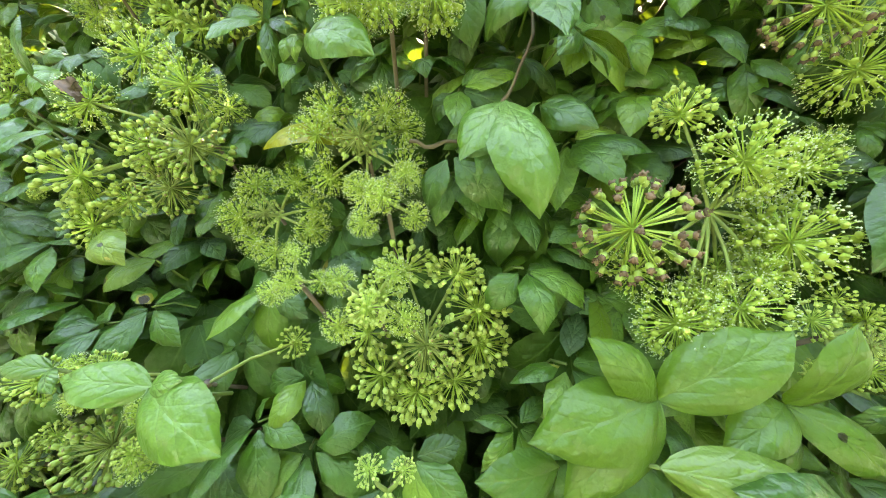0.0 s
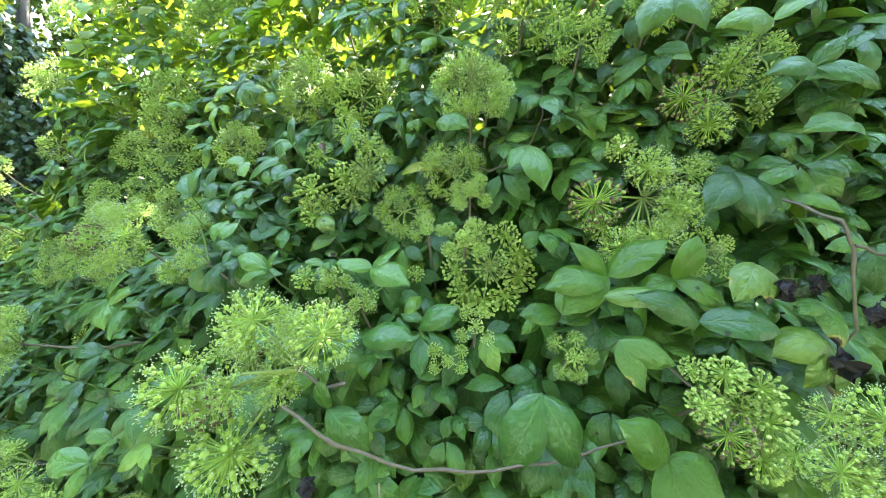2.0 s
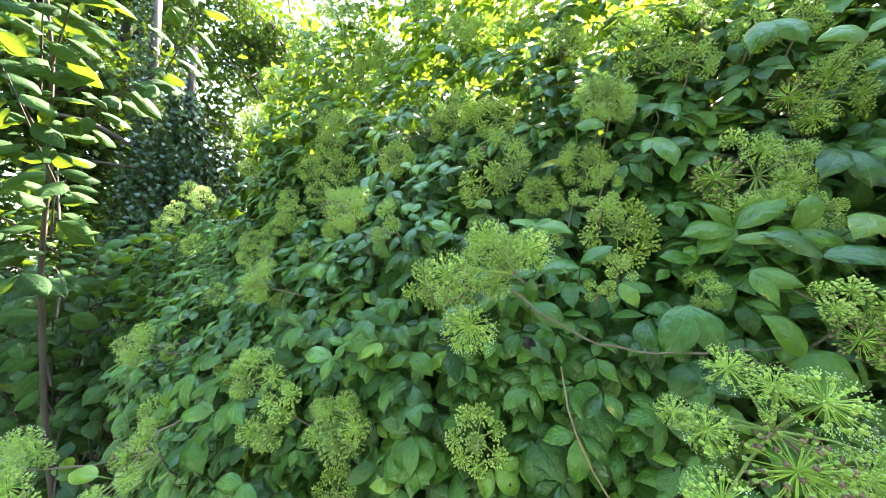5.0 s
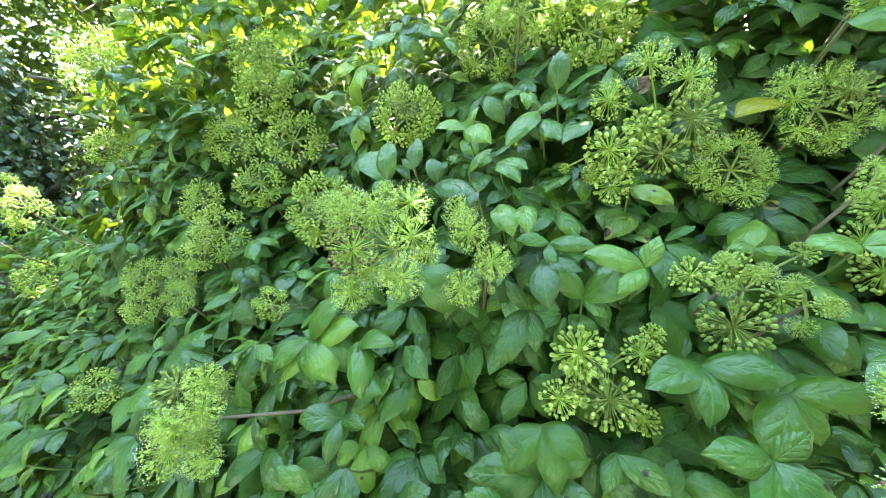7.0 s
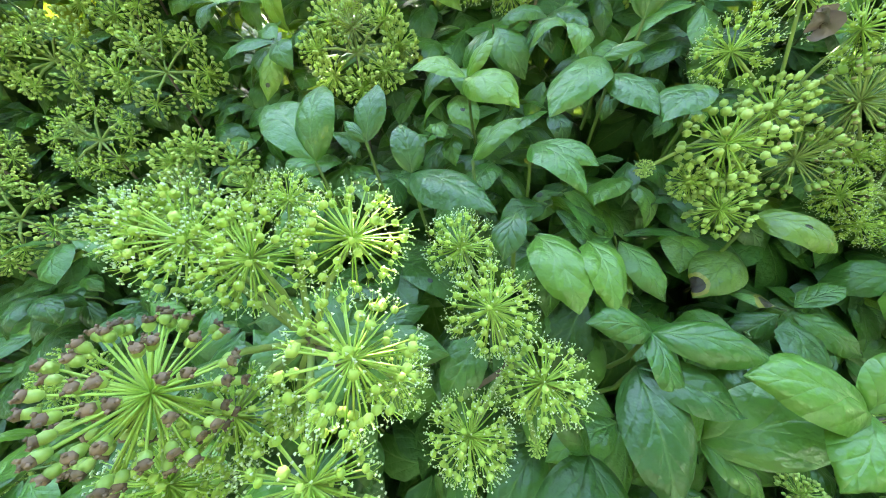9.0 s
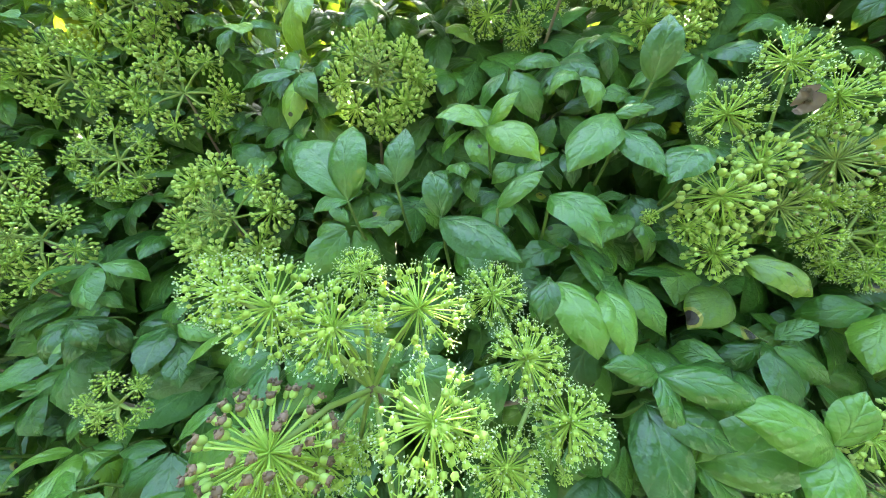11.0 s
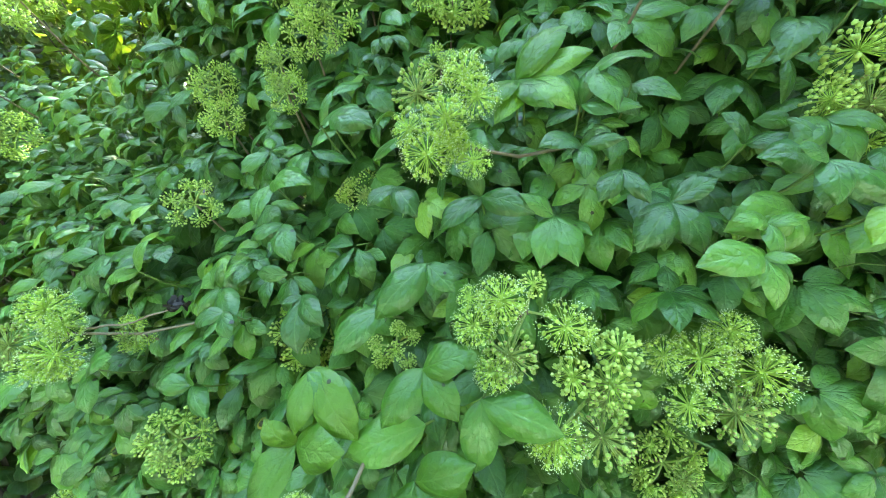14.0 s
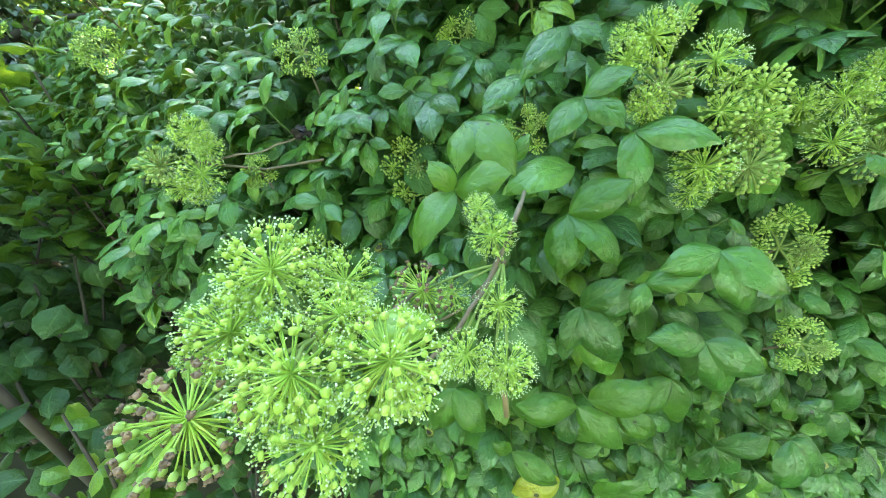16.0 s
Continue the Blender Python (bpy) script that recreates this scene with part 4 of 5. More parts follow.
hand_leaf("fresh", 0.6, (-0.311, 0.436, 0.677), (-0.228, 0.412, 0.747))
hand_leaf("yellow", 0.6, (-0.349, 0.456, 0.680), (-0.460, 0.479, 0.621))
hand_leaf("fresh", 0.55, (-0.479, 0.471, 0.869), (-0.449, 0.454, 0.811), (-0.517, 0.475, 0.787))
hand_leaf("plain", 0.54, (-0.415, 0.470, 0.965), (-0.378, 0.454, 0.905), (-0.397, 0.459, 0.970))
hand_leaf("plain", 0.54, (-0.130, 0.417, 0.654), (-0.208, 0.419, 0.696), (-0.134, 0.409, 0.742))
hand_leaf("plain", 0.54, (-0.090, 0.411, 0.770), (-0.095, 0.403, 0.695), (-0.030, 0.398, 0.687))
hand_leaf("plain", 0.54, (-0.149, 0.542, 1.307), (-0.175, 0.528, 1.284), (-0.139, 0.517, 1.282))
hand_leaf("plain", 0.54, (-0.342, 0.609, 1.299), (-0.372, 0.603, 1.281), (-0.323, 0.574, 1.272))
hand_leaf("plain", 0.54, (0.725, 0.536, 1.671), (0.668, 0.528, 1.659), (0.769, 0.520, 1.640), (0.747, 0.533, 1.698))
hand_leaf("plain", 0.54, (0.776, 0.533, 1.608), (0.705, 0.524, 1.602), (0.788, 0.504, 1.560))
hand_leaf("plain", 0.54, (0.691, 0.549, 1.722), (0.626, 0.542, 1.710), (0.722, 0.540, 1.733))
hand_leaf("plain", 0.54, (0.605, 0.589, 1.775), (0.565, 0.568, 1.707), (0.633, 0.562, 1.713))
hand_leaf("plain", 0.54, (0.452, 0.582, 1.609), (0.464, 0.534, 1.541), (0.426, 0.559, 1.577))
hand_leaf("plain", 0.54, (0.338, 0.616, 1.648), (0.383, 0.591, 1.629))
hand_leaf("plain", 0.54, (0.102, 0.682, 1.635), (0.109, 0.685, 1.675))
hand_leaf("plain", 0.54, (0.324, 0.489, 1.411), (0.368, 0.488, 1.433))
hand_leaf("plain", 0.54, (0.261, 0.491, 1.399), (0.219, 0.485, 1.382), (0.325, 0.478, 1.401))
hand_leaf("plain", 0.54, (0.265, 0.530, 1.467), (0.289, 0.523, 1.476), (0.222, 0.531, 1.471), (0.316, 0.502, 1.450))
hand_leaf("plain", 0.54, (-0.288, 0.485, 1.137), (-0.300, 0.462, 1.084), (-0.228, 0.455, 1.118))
hand_leaf("fresh", 0.7, (-0.115, 0.437, 1.102), (-0.114, 0.423, 1.083))
hand_leaf("plain", 0.52, (0.020, 0.526, 1.296), (-0.047, 0.528, 1.306), (0.007, 0.504, 1.259), (0.061, 0.497, 1.261), (-0.015, 0.539, 1.337))
hand_leaf("plain", 0.52, (0.086, 0.533, 1.305), (0.118, 0.509, 1.286), (0.066, 0.516, 1.284))
hand_leaf("plain", 0.55, (-0.004, 0.516, 1.266), (-0.036, 0.501, 1.229), (-0.075, 0.512, 1.251))
hand_leaf("fresh", 0.55, (0.063, 0.502, 1.252), (0.023, 0.488, 1.230), (0.105, 0.481, 1.224))
hand_leaf("plain", 0.52, (-0.140, 0.617, 1.391), (-0.136, 0.576, 1.348), (-0.098, 0.590, 1.393))
hand_leaf("plain", 0.52, (-0.094, 0.621, 1.377), (-0.070, 0.584, 1.357))
hand_leaf("fresh", 0.52, (-0.207, 0.643, 1.389), (-0.244, 0.622, 1.358), (-0.186, 0.597, 1.357), (-0.153, 0.642, 1.433))
hand_leaf("plain", 0.52, (-0.162, 0.585, 1.325), (-0.173, 0.557, 1.295), (-0.132, 0.565, 1.329), (-0.208, 0.585, 1.324))
hand_leaf("plain", 0.5, (-0.431, 0.733, 1.364), (-0.355, 0.683, 1.366), (-0.407, 0.740, 1.401))
hand_leaf("plain", 0.52, (-0.499, 0.714, 1.299), (-0.518, 0.685, 1.254), (-0.431, 0.670, 1.295))
hand_leaf("plain", 0.52, (-0.485, 0.677, 1.255), (-0.472, 0.639, 1.219), (-0.527, 0.676, 1.237))
hand_leaf("plain", 0.5, (-0.019, 0.558, 1.316), (-0.042, 0.571, 1.344), (0.013, 0.538, 1.315))
hand_leaf("plain", 0.5, (0.032, 0.589, 1.418), (-0.006, 0.559, 1.374), (0.029, 0.559, 1.387), (0.013, 0.600, 1.447))
hand_leaf("plain", 0.5, (0.081, 0.580, 1.428), (0.138, 0.571, 1.448), (0.094, 0.560, 1.414), (0.054, 0.599, 1.458))
hand_leaf("fresh", 0.52, (0.026, 0.539, 1.335), (-0.017, 0.524, 1.307), (0.053, 0.513, 1.319), (0.028, 0.509, 1.295))
hand_leaf("plain", 0.52, (0.156, 0.536, 1.378), (0.102, 0.523, 1.371), (0.138, 0.506, 1.343), (0.210, 0.514, 1.374))
hand_leaf("fresh", 0.55, (0.208, 0.515, 1.361), (0.171, 0.494, 1.324), (0.212, 0.497, 1.332), (0.262, 0.504, 1.362))
hand_leaf("plain", 0.52, (-0.199, 0.642, 1.387), (-0.236, 0.621, 1.348), (-0.164, 0.595, 1.351), (-0.138, 0.619, 1.405))
hand_leaf("plain", 0.52, (-0.257, 0.599, 1.283), (-0.302, 0.591, 1.253), (-0.213, 0.562, 1.267), (-0.266, 0.611, 1.315))
hand_leaf("plain", 0.52, (-0.154, 0.608, 1.361), (-0.176, 0.629, 1.398), (-0.114, 0.575, 1.353), (-0.138, 0.612, 1.395))
hand_leaf("fresh", 0.62, (-0.334, 0.494, 1.170), (-0.370, 0.473, 1.136), (-0.310, 0.465, 1.140), (-0.292, 0.485, 1.185))
hand_leaf("plain", 0.5, (-0.367, 0.554, 1.196), (-0.416, 0.536, 1.162), (-0.358, 0.547, 1.214))
hand_leaf("fresh", 0.6, (-0.454, 0.501, 1.100), (-0.500, 0.483, 1.040), (-0.476, 0.509, 1.130), (-0.402, 0.475, 1.114))
hand_leaf("plain", 0.55, (-0.395, 0.501, 1.120), (-0.436, 0.524, 1.158), (-0.380, 0.492, 1.145))
hand_leaf("fresh", 0.6, (-0.352, 0.470, 1.072), (-0.363, 0.452, 1.011), (-0.313, 0.448, 1.018), (-0.299, 0.459, 1.098))
hand_leaf("plain", 0.5, (-0.338, 0.492, 1.110), (-0.410, 0.488, 1.089))
hand_leaf("plain", 0.5, (-0.183, 0.466, 0.992), (-0.258, 0.466, 0.980), (-0.152, 0.457, 0.930), (-0.111, 0.451, 0.954), (-0.188, 0.465, 1.043))
hand_leaf("plain", 0.52, (-0.190, 0.467, 0.909), (-0.095, 0.453, 0.829), (-0.186, 0.461, 0.821), (-0.247, 0.466, 0.942))
hand_leaf("fresh", 0.6, (-0.215, 0.459, 0.843), (-0.296, 0.469, 0.788), (-0.189, 0.455, 0.743))
hand_leaf("fresh", 0.5, (-0.403, 0.499, 0.783), (-0.294, 0.469, 0.778), (-0.363, 0.476, 0.858))
hand_leaf("plain", 0.52, (-0.263, 0.475, 0.961), (-0.319, 0.477, 0.954), (-0.256, 0.469, 0.900))
hand_leaf("plain", 0.52, (-0.624, 0.628, 1.076), (-0.673, 0.640, 1.075), (-0.593, 0.593, 1.053), (-0.607, 0.626, 1.113))
hand_leaf("plain", 0.52, (-0.577, 0.670, 1.183), (-0.602, 0.653, 1.157), (-0.541, 0.621, 1.153), (-0.564, 0.674, 1.215))
hand_leaf("plain", 0.52, (-0.462, 0.618, 1.185), (-0.483, 0.610, 1.181), (-0.464, 0.577, 1.137), (-0.430, 0.579, 1.165))
hand_leaf("plain", 0.52, (-0.117, 0.463, 0.686), (-0.145, 0.465, 0.600), (-0.056, 0.460, 0.591), (-0.052, 0.454, 0.711))
hand_leaf("plain", 0.5, (0.023, 0.457, 0.736), (-0.054, 0.454, 0.780), (0.086, 0.456, 0.634), (0.032, 0.453, 0.805))
hand_leaf("plain", 0.52, (-0.105, 0.534, 1.276), (-0.146, 0.514, 1.238), (-0.090, 0.505, 1.233), (-0.072, 0.528, 1.294))
hand_leaf("plain", 0.52, (-0.029, 0.506, 1.228), (-0.052, 0.494, 1.203), (-0.021, 0.488, 1.206), (-0.063, 0.508, 1.236))
hand_leaf("plain", 0.52, (-0.195, 0.566, 1.265), (-0.219, 0.537, 1.224), (-0.189, 0.527, 1.228), (-0.228, 0.573, 1.288))

def withered(x, y, z, length, way, mat, label, seed):
    """A curled, crumpled leaf."""
    r = random.Random(seed)
    s = Soup()
    blade(s, Matrix(), length, length * 0.62, 1.6, 2.4, 5.0, 1.6, r, 16, cols=8)
    blade(s, Matrix.Rotation(1.1, 4, "Y"), length * 0.8, length * 0.5, 1.7, 1.8, 5.0, -1.4, r, 14, cols=8)
    blade(s, Matrix.Rotation(-1.3, 4, "Y") @ Matrix.Rotation(0.5, 4, "X"), length * 0.7, length * 0.4, 1.7, 2.6, 5.0, 1.0, r, 14, cols=8)
    off = Vector((seed, 2.7 * seed, 0))
    s.v = [tuple(Vector(p) + length * (0.13 * Vector(noise.noise_vector(Vector(p) / length * 3.5 + off)) + 0.05 * Vector(noise.noise_vector(Vector(p) / length * 11 + off)))) for p in s.v]
    d = Vector(way).normalized()
    up = Vector((0, -0.6, 0.8))
    up = (up - d * up.dot(d)).normalized()
    m = Matrix((d.cross(up), d, up)).transposed().to_4x4()
    HEADS.append((Vector((x, y, z)) + d * length * 0.5, 0.015))
    return part("withered_leaf", s.mesh("withered_leaf", [mat]), shrub, at_shrub(Matrix.Translation((x, y, z)) @ m), label)


withered(0.669, 0.478, 1.466, 0.024, (0.2, -0.2, -1), SHRIVELLED, "shrivelled purple-black leaf", 1)
withered(0.699, 0.478, 1.470, 0.022, (0.1, -0.3, -1), SHRIVELLED, "shrivelled purple-black leaf", 2)
withered(0.740, 0.470, 1.440, 0.028, (0.7, -0.1, -0.4), SHRIVELLED, "shrivelled purple-black leaf", 3)
withered(0.768, 0.475, 1.462, 0.024, (0.3, 0.1, -0.9), SHRIVELLED, "shrivelled purple-black leaf", 4)
withered(0.702, 0.455, 1.402, 0.032, (0.7, 0.0, -0.7), SHRIVELLED, "grey half-dried leaf", 5)
withered(-0.652, 0.680, 1.163, 0.026, (0.8, -0.1, 0.1), SHRIVELLED, "shrivelled purple-black leaf at a twig's end", 6)
withered(0.168, 0.640, 1.627, 0.017, (0.3, -0.2, -1), DEAD_LEAF, "dry brown leaf caught in a flower", 7)
withered(0.245, 0.385, 1.330, 0.018, (0.1, -0.1, -1), SHRIVELLED, "shrivelled dark leaf on the twig", 8)
STRAW = plain_material("dry_stalk", (0.20, 0.15, 0.08), (0.34, 0.26, 0.15), 120, 0.7, 0.3)
s = Soup()
tube(s, [(0.290, 0.43, 1.28), (0.295, 0.404, 1.238), (0.304, 0.397, 1.210), (0.321, 0.391, 1.173), (0.344, 0.387, 1.137), (0.36, 0.42, 1.08)], [0.0011] * 6, 6)
part("dry_stalk", s.mesh("dry_stalk", [STRAW]), shrub, at_shrub(Matrix()), "straw-coloured dry stalk")
s = Soup()
tube(s, [(-0.44, 0.40, 0.955), (-0.435, 0.40, 0.925), (-0.432, 0.41, 0.89)], [0.003, 0.0028, 0.0028], 7)
part("dry_stalk", s.mesh("dry_stalk", [STRAW]), shrub, at_shrub(Matrix()), "straw-coloured broken stalk")

# leaves of the outer face, each a leaf of its own where the camera passes
rng = random.Random(3)
cells = []
step = 0.040
iz = 0
z = 0.4
while z < 2.9:
    x = -1.7
    while x < 1.75:
        cells.append((x + rng.uniform(-0.5, 0.5) * step + (iz % 2) * step / 2, z + rng.uniform(-0.5, 0.5) * step))
        x += step
    z += step * 0.85
    iz += 1
x = -2.5
while x < -1.7:
    z = 0.4
    while z < 1.95:
        cells.append((x + rng.uniform(-0.03, 0.03), z + rng.uniform(-0.03, 0.03)))
        z += 0.055
    x += 0.06


def rim(x):
    """The height of the shrub's top edge: a high shoulder, then a low shelf towards its end."""
    uneven = 0.14 * noise.noise((x * 3.1, 0.3, 0)) + 0.09 * noise.noise((x * 9.0, 1.7, 0))
    if x > -0.70:
        return 1.98 + (x + 0.70) * 1.75 + uneven
    return 1.56 + 0.42 * max(0.0, (x + 0.86) / 0.16) + 0.5 * uneven


def hem(x):
    """The height of the lowest leaves, which rise clear of the ground at the shrub's end."""
    return 0.35 + 0.90 * min(1.0, max(0.0, (-1.02 - x) / 0.18))


# dark hollows where no outer leaf grows
HOLLOWS = [(-0.025, 1.365, 0.055)]
near, far_poses, top_poses = [], [], []
for x, z in cells:
    if z > rim(x) + rng.uniform(-0.12, 0.08) or z < hem(x) + rng.uniform(-0.1, 0.1):
        continue
    if any(((x - a) / r) ** 2 + ((z - b) / (1.3 * r)) ** 2 < 1 for a, b, r in HOLLOWS):
        continue
    depth = rng.uniform(-0.02, 0.06)
    m = leaf_pose(x, z, depth, rng, rng.uniform(0.8, 1.15))
    if not keep_clear(m):
        continue
    k = rng.randrange(8)
    if -0.35 < x < 0.75 and 1.05 < z < 1.75:
        near.append((k, m))
    else:
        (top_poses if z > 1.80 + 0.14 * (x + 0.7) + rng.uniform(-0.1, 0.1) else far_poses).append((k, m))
near_kept = set(rng.sample(range(len(near)), min(170, len(near))))
for i, (k, m) in enumerate(near):
    if i in near_kept:
        part("leaf", (LEAF_MESHES_FRESH if rng.random() < 0.03 else LEAF_MESHES_BLOTCHED if rng.random() < 0.02 else LEAF_MESHES)[k], shrub, at_shrub(m))
    else:
        far_poses.append((k, m))
tagged(part("foliage", joined_copies("foliage", MASS_SOUPS, far_poses, [LEAF_JOINED, PETIOLE]), shrub, at_shrub(Matrix())), kind="stuff")
# upper leaf layers in the tone that carries painted sunlight
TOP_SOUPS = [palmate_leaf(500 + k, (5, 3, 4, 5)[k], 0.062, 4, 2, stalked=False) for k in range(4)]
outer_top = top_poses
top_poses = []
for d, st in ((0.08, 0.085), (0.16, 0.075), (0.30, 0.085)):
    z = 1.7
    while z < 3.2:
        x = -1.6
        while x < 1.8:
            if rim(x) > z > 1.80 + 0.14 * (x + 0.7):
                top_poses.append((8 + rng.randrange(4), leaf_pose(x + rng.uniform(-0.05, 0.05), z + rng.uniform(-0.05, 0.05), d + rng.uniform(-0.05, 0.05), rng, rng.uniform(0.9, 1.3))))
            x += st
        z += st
tagged(part("top_foliage", joined_copies("top_foliage", MASS_SOUPS + TOP_SOUPS, outer_top + top_poses, [LEAF_TOP_SUNLIT, PETIOLE]), shrub, at_shrub(Matrix()), "thin upper leaves with sunlight shining through, sunlit yellow put into their colour"), kind="stuff")
# inner leaf layers, their shade coloured in; they also stop sun from behind
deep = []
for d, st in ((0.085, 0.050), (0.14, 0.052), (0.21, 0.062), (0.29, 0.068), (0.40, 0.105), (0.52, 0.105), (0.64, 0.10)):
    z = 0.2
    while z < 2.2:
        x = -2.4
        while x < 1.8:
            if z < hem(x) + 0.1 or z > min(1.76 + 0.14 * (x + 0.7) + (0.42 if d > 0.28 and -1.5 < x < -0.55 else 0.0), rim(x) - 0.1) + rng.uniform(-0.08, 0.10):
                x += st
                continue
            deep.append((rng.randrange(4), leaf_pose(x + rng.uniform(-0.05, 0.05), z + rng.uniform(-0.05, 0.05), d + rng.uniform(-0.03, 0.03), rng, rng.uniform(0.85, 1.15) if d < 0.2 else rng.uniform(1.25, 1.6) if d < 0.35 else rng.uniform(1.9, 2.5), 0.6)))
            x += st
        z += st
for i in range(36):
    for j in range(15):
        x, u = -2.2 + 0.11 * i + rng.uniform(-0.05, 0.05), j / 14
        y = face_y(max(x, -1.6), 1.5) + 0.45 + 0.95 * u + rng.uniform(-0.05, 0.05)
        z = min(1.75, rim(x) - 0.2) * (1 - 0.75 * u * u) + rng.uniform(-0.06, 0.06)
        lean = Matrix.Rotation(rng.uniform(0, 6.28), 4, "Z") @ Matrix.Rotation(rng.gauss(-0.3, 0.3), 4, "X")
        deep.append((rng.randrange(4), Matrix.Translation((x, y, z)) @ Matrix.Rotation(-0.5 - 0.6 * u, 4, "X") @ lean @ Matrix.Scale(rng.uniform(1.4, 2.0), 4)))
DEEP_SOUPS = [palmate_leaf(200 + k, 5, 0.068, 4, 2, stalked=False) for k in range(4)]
tagged(part("inner_foliage", joined_copies("inner_foliage", DEEP_SOUPS, deep, [LEAF_INNER_SHADE, PETIOLE]), shrub, at_shrub(Matrix())), kind="stuff")


# ---------------------------------------------------------------- beyond the shrub
def small_leaf(length, width, droop=0.3, rows=2):
    s = Soup()
    blade(s, Matrix(), length, width, 0.25, droop, 0.3, 0.1, random.Random(1), rows, round_=0.4)
    return s


def far_leaf(length, width):
    """A leaf for trees far off: two bent halves either side of a midrib."""
    s = Soup()
    w = width / 2
    s.add([(0, 0, 0), (0, length * 0.5, length * 0.06), (0, length, -length * 0.1), (-w, length * 0.45, length * 0.14), (w, length * 0.45, length * 0.14)],
          [(0, 1, 3), (1, 2, 3), (0, 4, 1), (1, 4, 2)], 0, [(0.5, 0), (0.5, 0.5), (0.5, 1), (0, 0.45), (1, 0.45)])
    return s


def random_turn(r, tilt=1.0):
    return Matrix.Rotation(r.uniform(0, 6.28), 4, "Z") @ Matrix.Rotation(r.gauss(-0.3, 0.6) * tilt, 4, "X") @ Matrix.Rotation(r.gauss(0, 0.5) * tilt, 4, "Y")


def broad_tree(x, y, height, spread, girth, leaves, leaf, label, seed, lean=(0, 0), bare=0.35):
    """Tapered trunk, forking limbs, and a crown of single leaves round the twigs."""
    r = random.Random(seed)
    tree = tagged(new("tree"), label, "tree", "trees round the shrub")
    tree.location = (x, y, 0)
    s = Soup()
    top = Vector((lean[0], lean[1], height * 0.8))
    pts = [Vector((0, 0, -0.1))] + [top * k + Vector((r.uniform(-1, 1), r.uniform(-1, 1), 0)) * 0.035 * height * k for k in (0.15, 0.35, 0.6, 0.8, 1.0)]
    tube(s, pts, [girth * q for q in (1.35, 1.0, 0.85, 0.6, 0.4, 0.15)], 10)
    part("trunk", s.mesh("trunk", [TRUNK_BARK]), tree)
    ends = []
    for k in range(11):
        u = r.uniform(bare, 0.95)
        p = pts[1].lerp(pts[-1], u)
        a = k * 2.4 + r.uniform(-0.4, 0.4)
        ln = spread * r.uniform(0.6, 1.1) * (1.15 - 0.5 * u)
        q = p + Vector((math.cos(a), math.sin(a), r.uniform(0.05, 0.6))) * ln
        m1 = p.lerp(q, 0.5) + Vector((r.uniform(-0.1, 0.1), r.uniform(-0.1, 0.1), 0.12)) * ln
        s = Soup()
        tube(s, [p, m1, q], [girth * 0.34, girth * 0.2, girth * 0.06], 7)
        for j in range(7):
            b = m1.lerp(q, r.uniform(-0.4, 1.0)) if j else q
            e = b + Vector((r.gauss(0, 1), r.gauss(0, 1), r.gauss(0.1, 0.7))) * spread * 0.22
            tube(s, [b, b.lerp(e, 0.5) + Vector((0, 0, 0.04)), e], [girth * 0.09, girth * 0.05, girth * 0.02], 5)
            ends.append((b, e))
        part("limb", s.mesh("limb", [TRUNK_BARK]), tree)
    poses = []
    for k in range(leaves):
        b, e = ends[k % len(ends)]
        p = b.lerp(e, r.uniform(0.2, 1.25)) + Vector((r.gauss(0, 1), r.gauss(0, 1), r.gauss(0, 0.8))) * spread * 0.085
        poses.append((0, Matrix.Translation(p) @ random_turn(r) @ Matrix.Scale(r.uniform(0.7, 1.3), 4)))
    tagged(part("crown", joined_copies("crown", [far_leaf(leaf, leaf * 0.62)], poses, [TREE_LEAF]), tree), kind="stuff")
    return tree


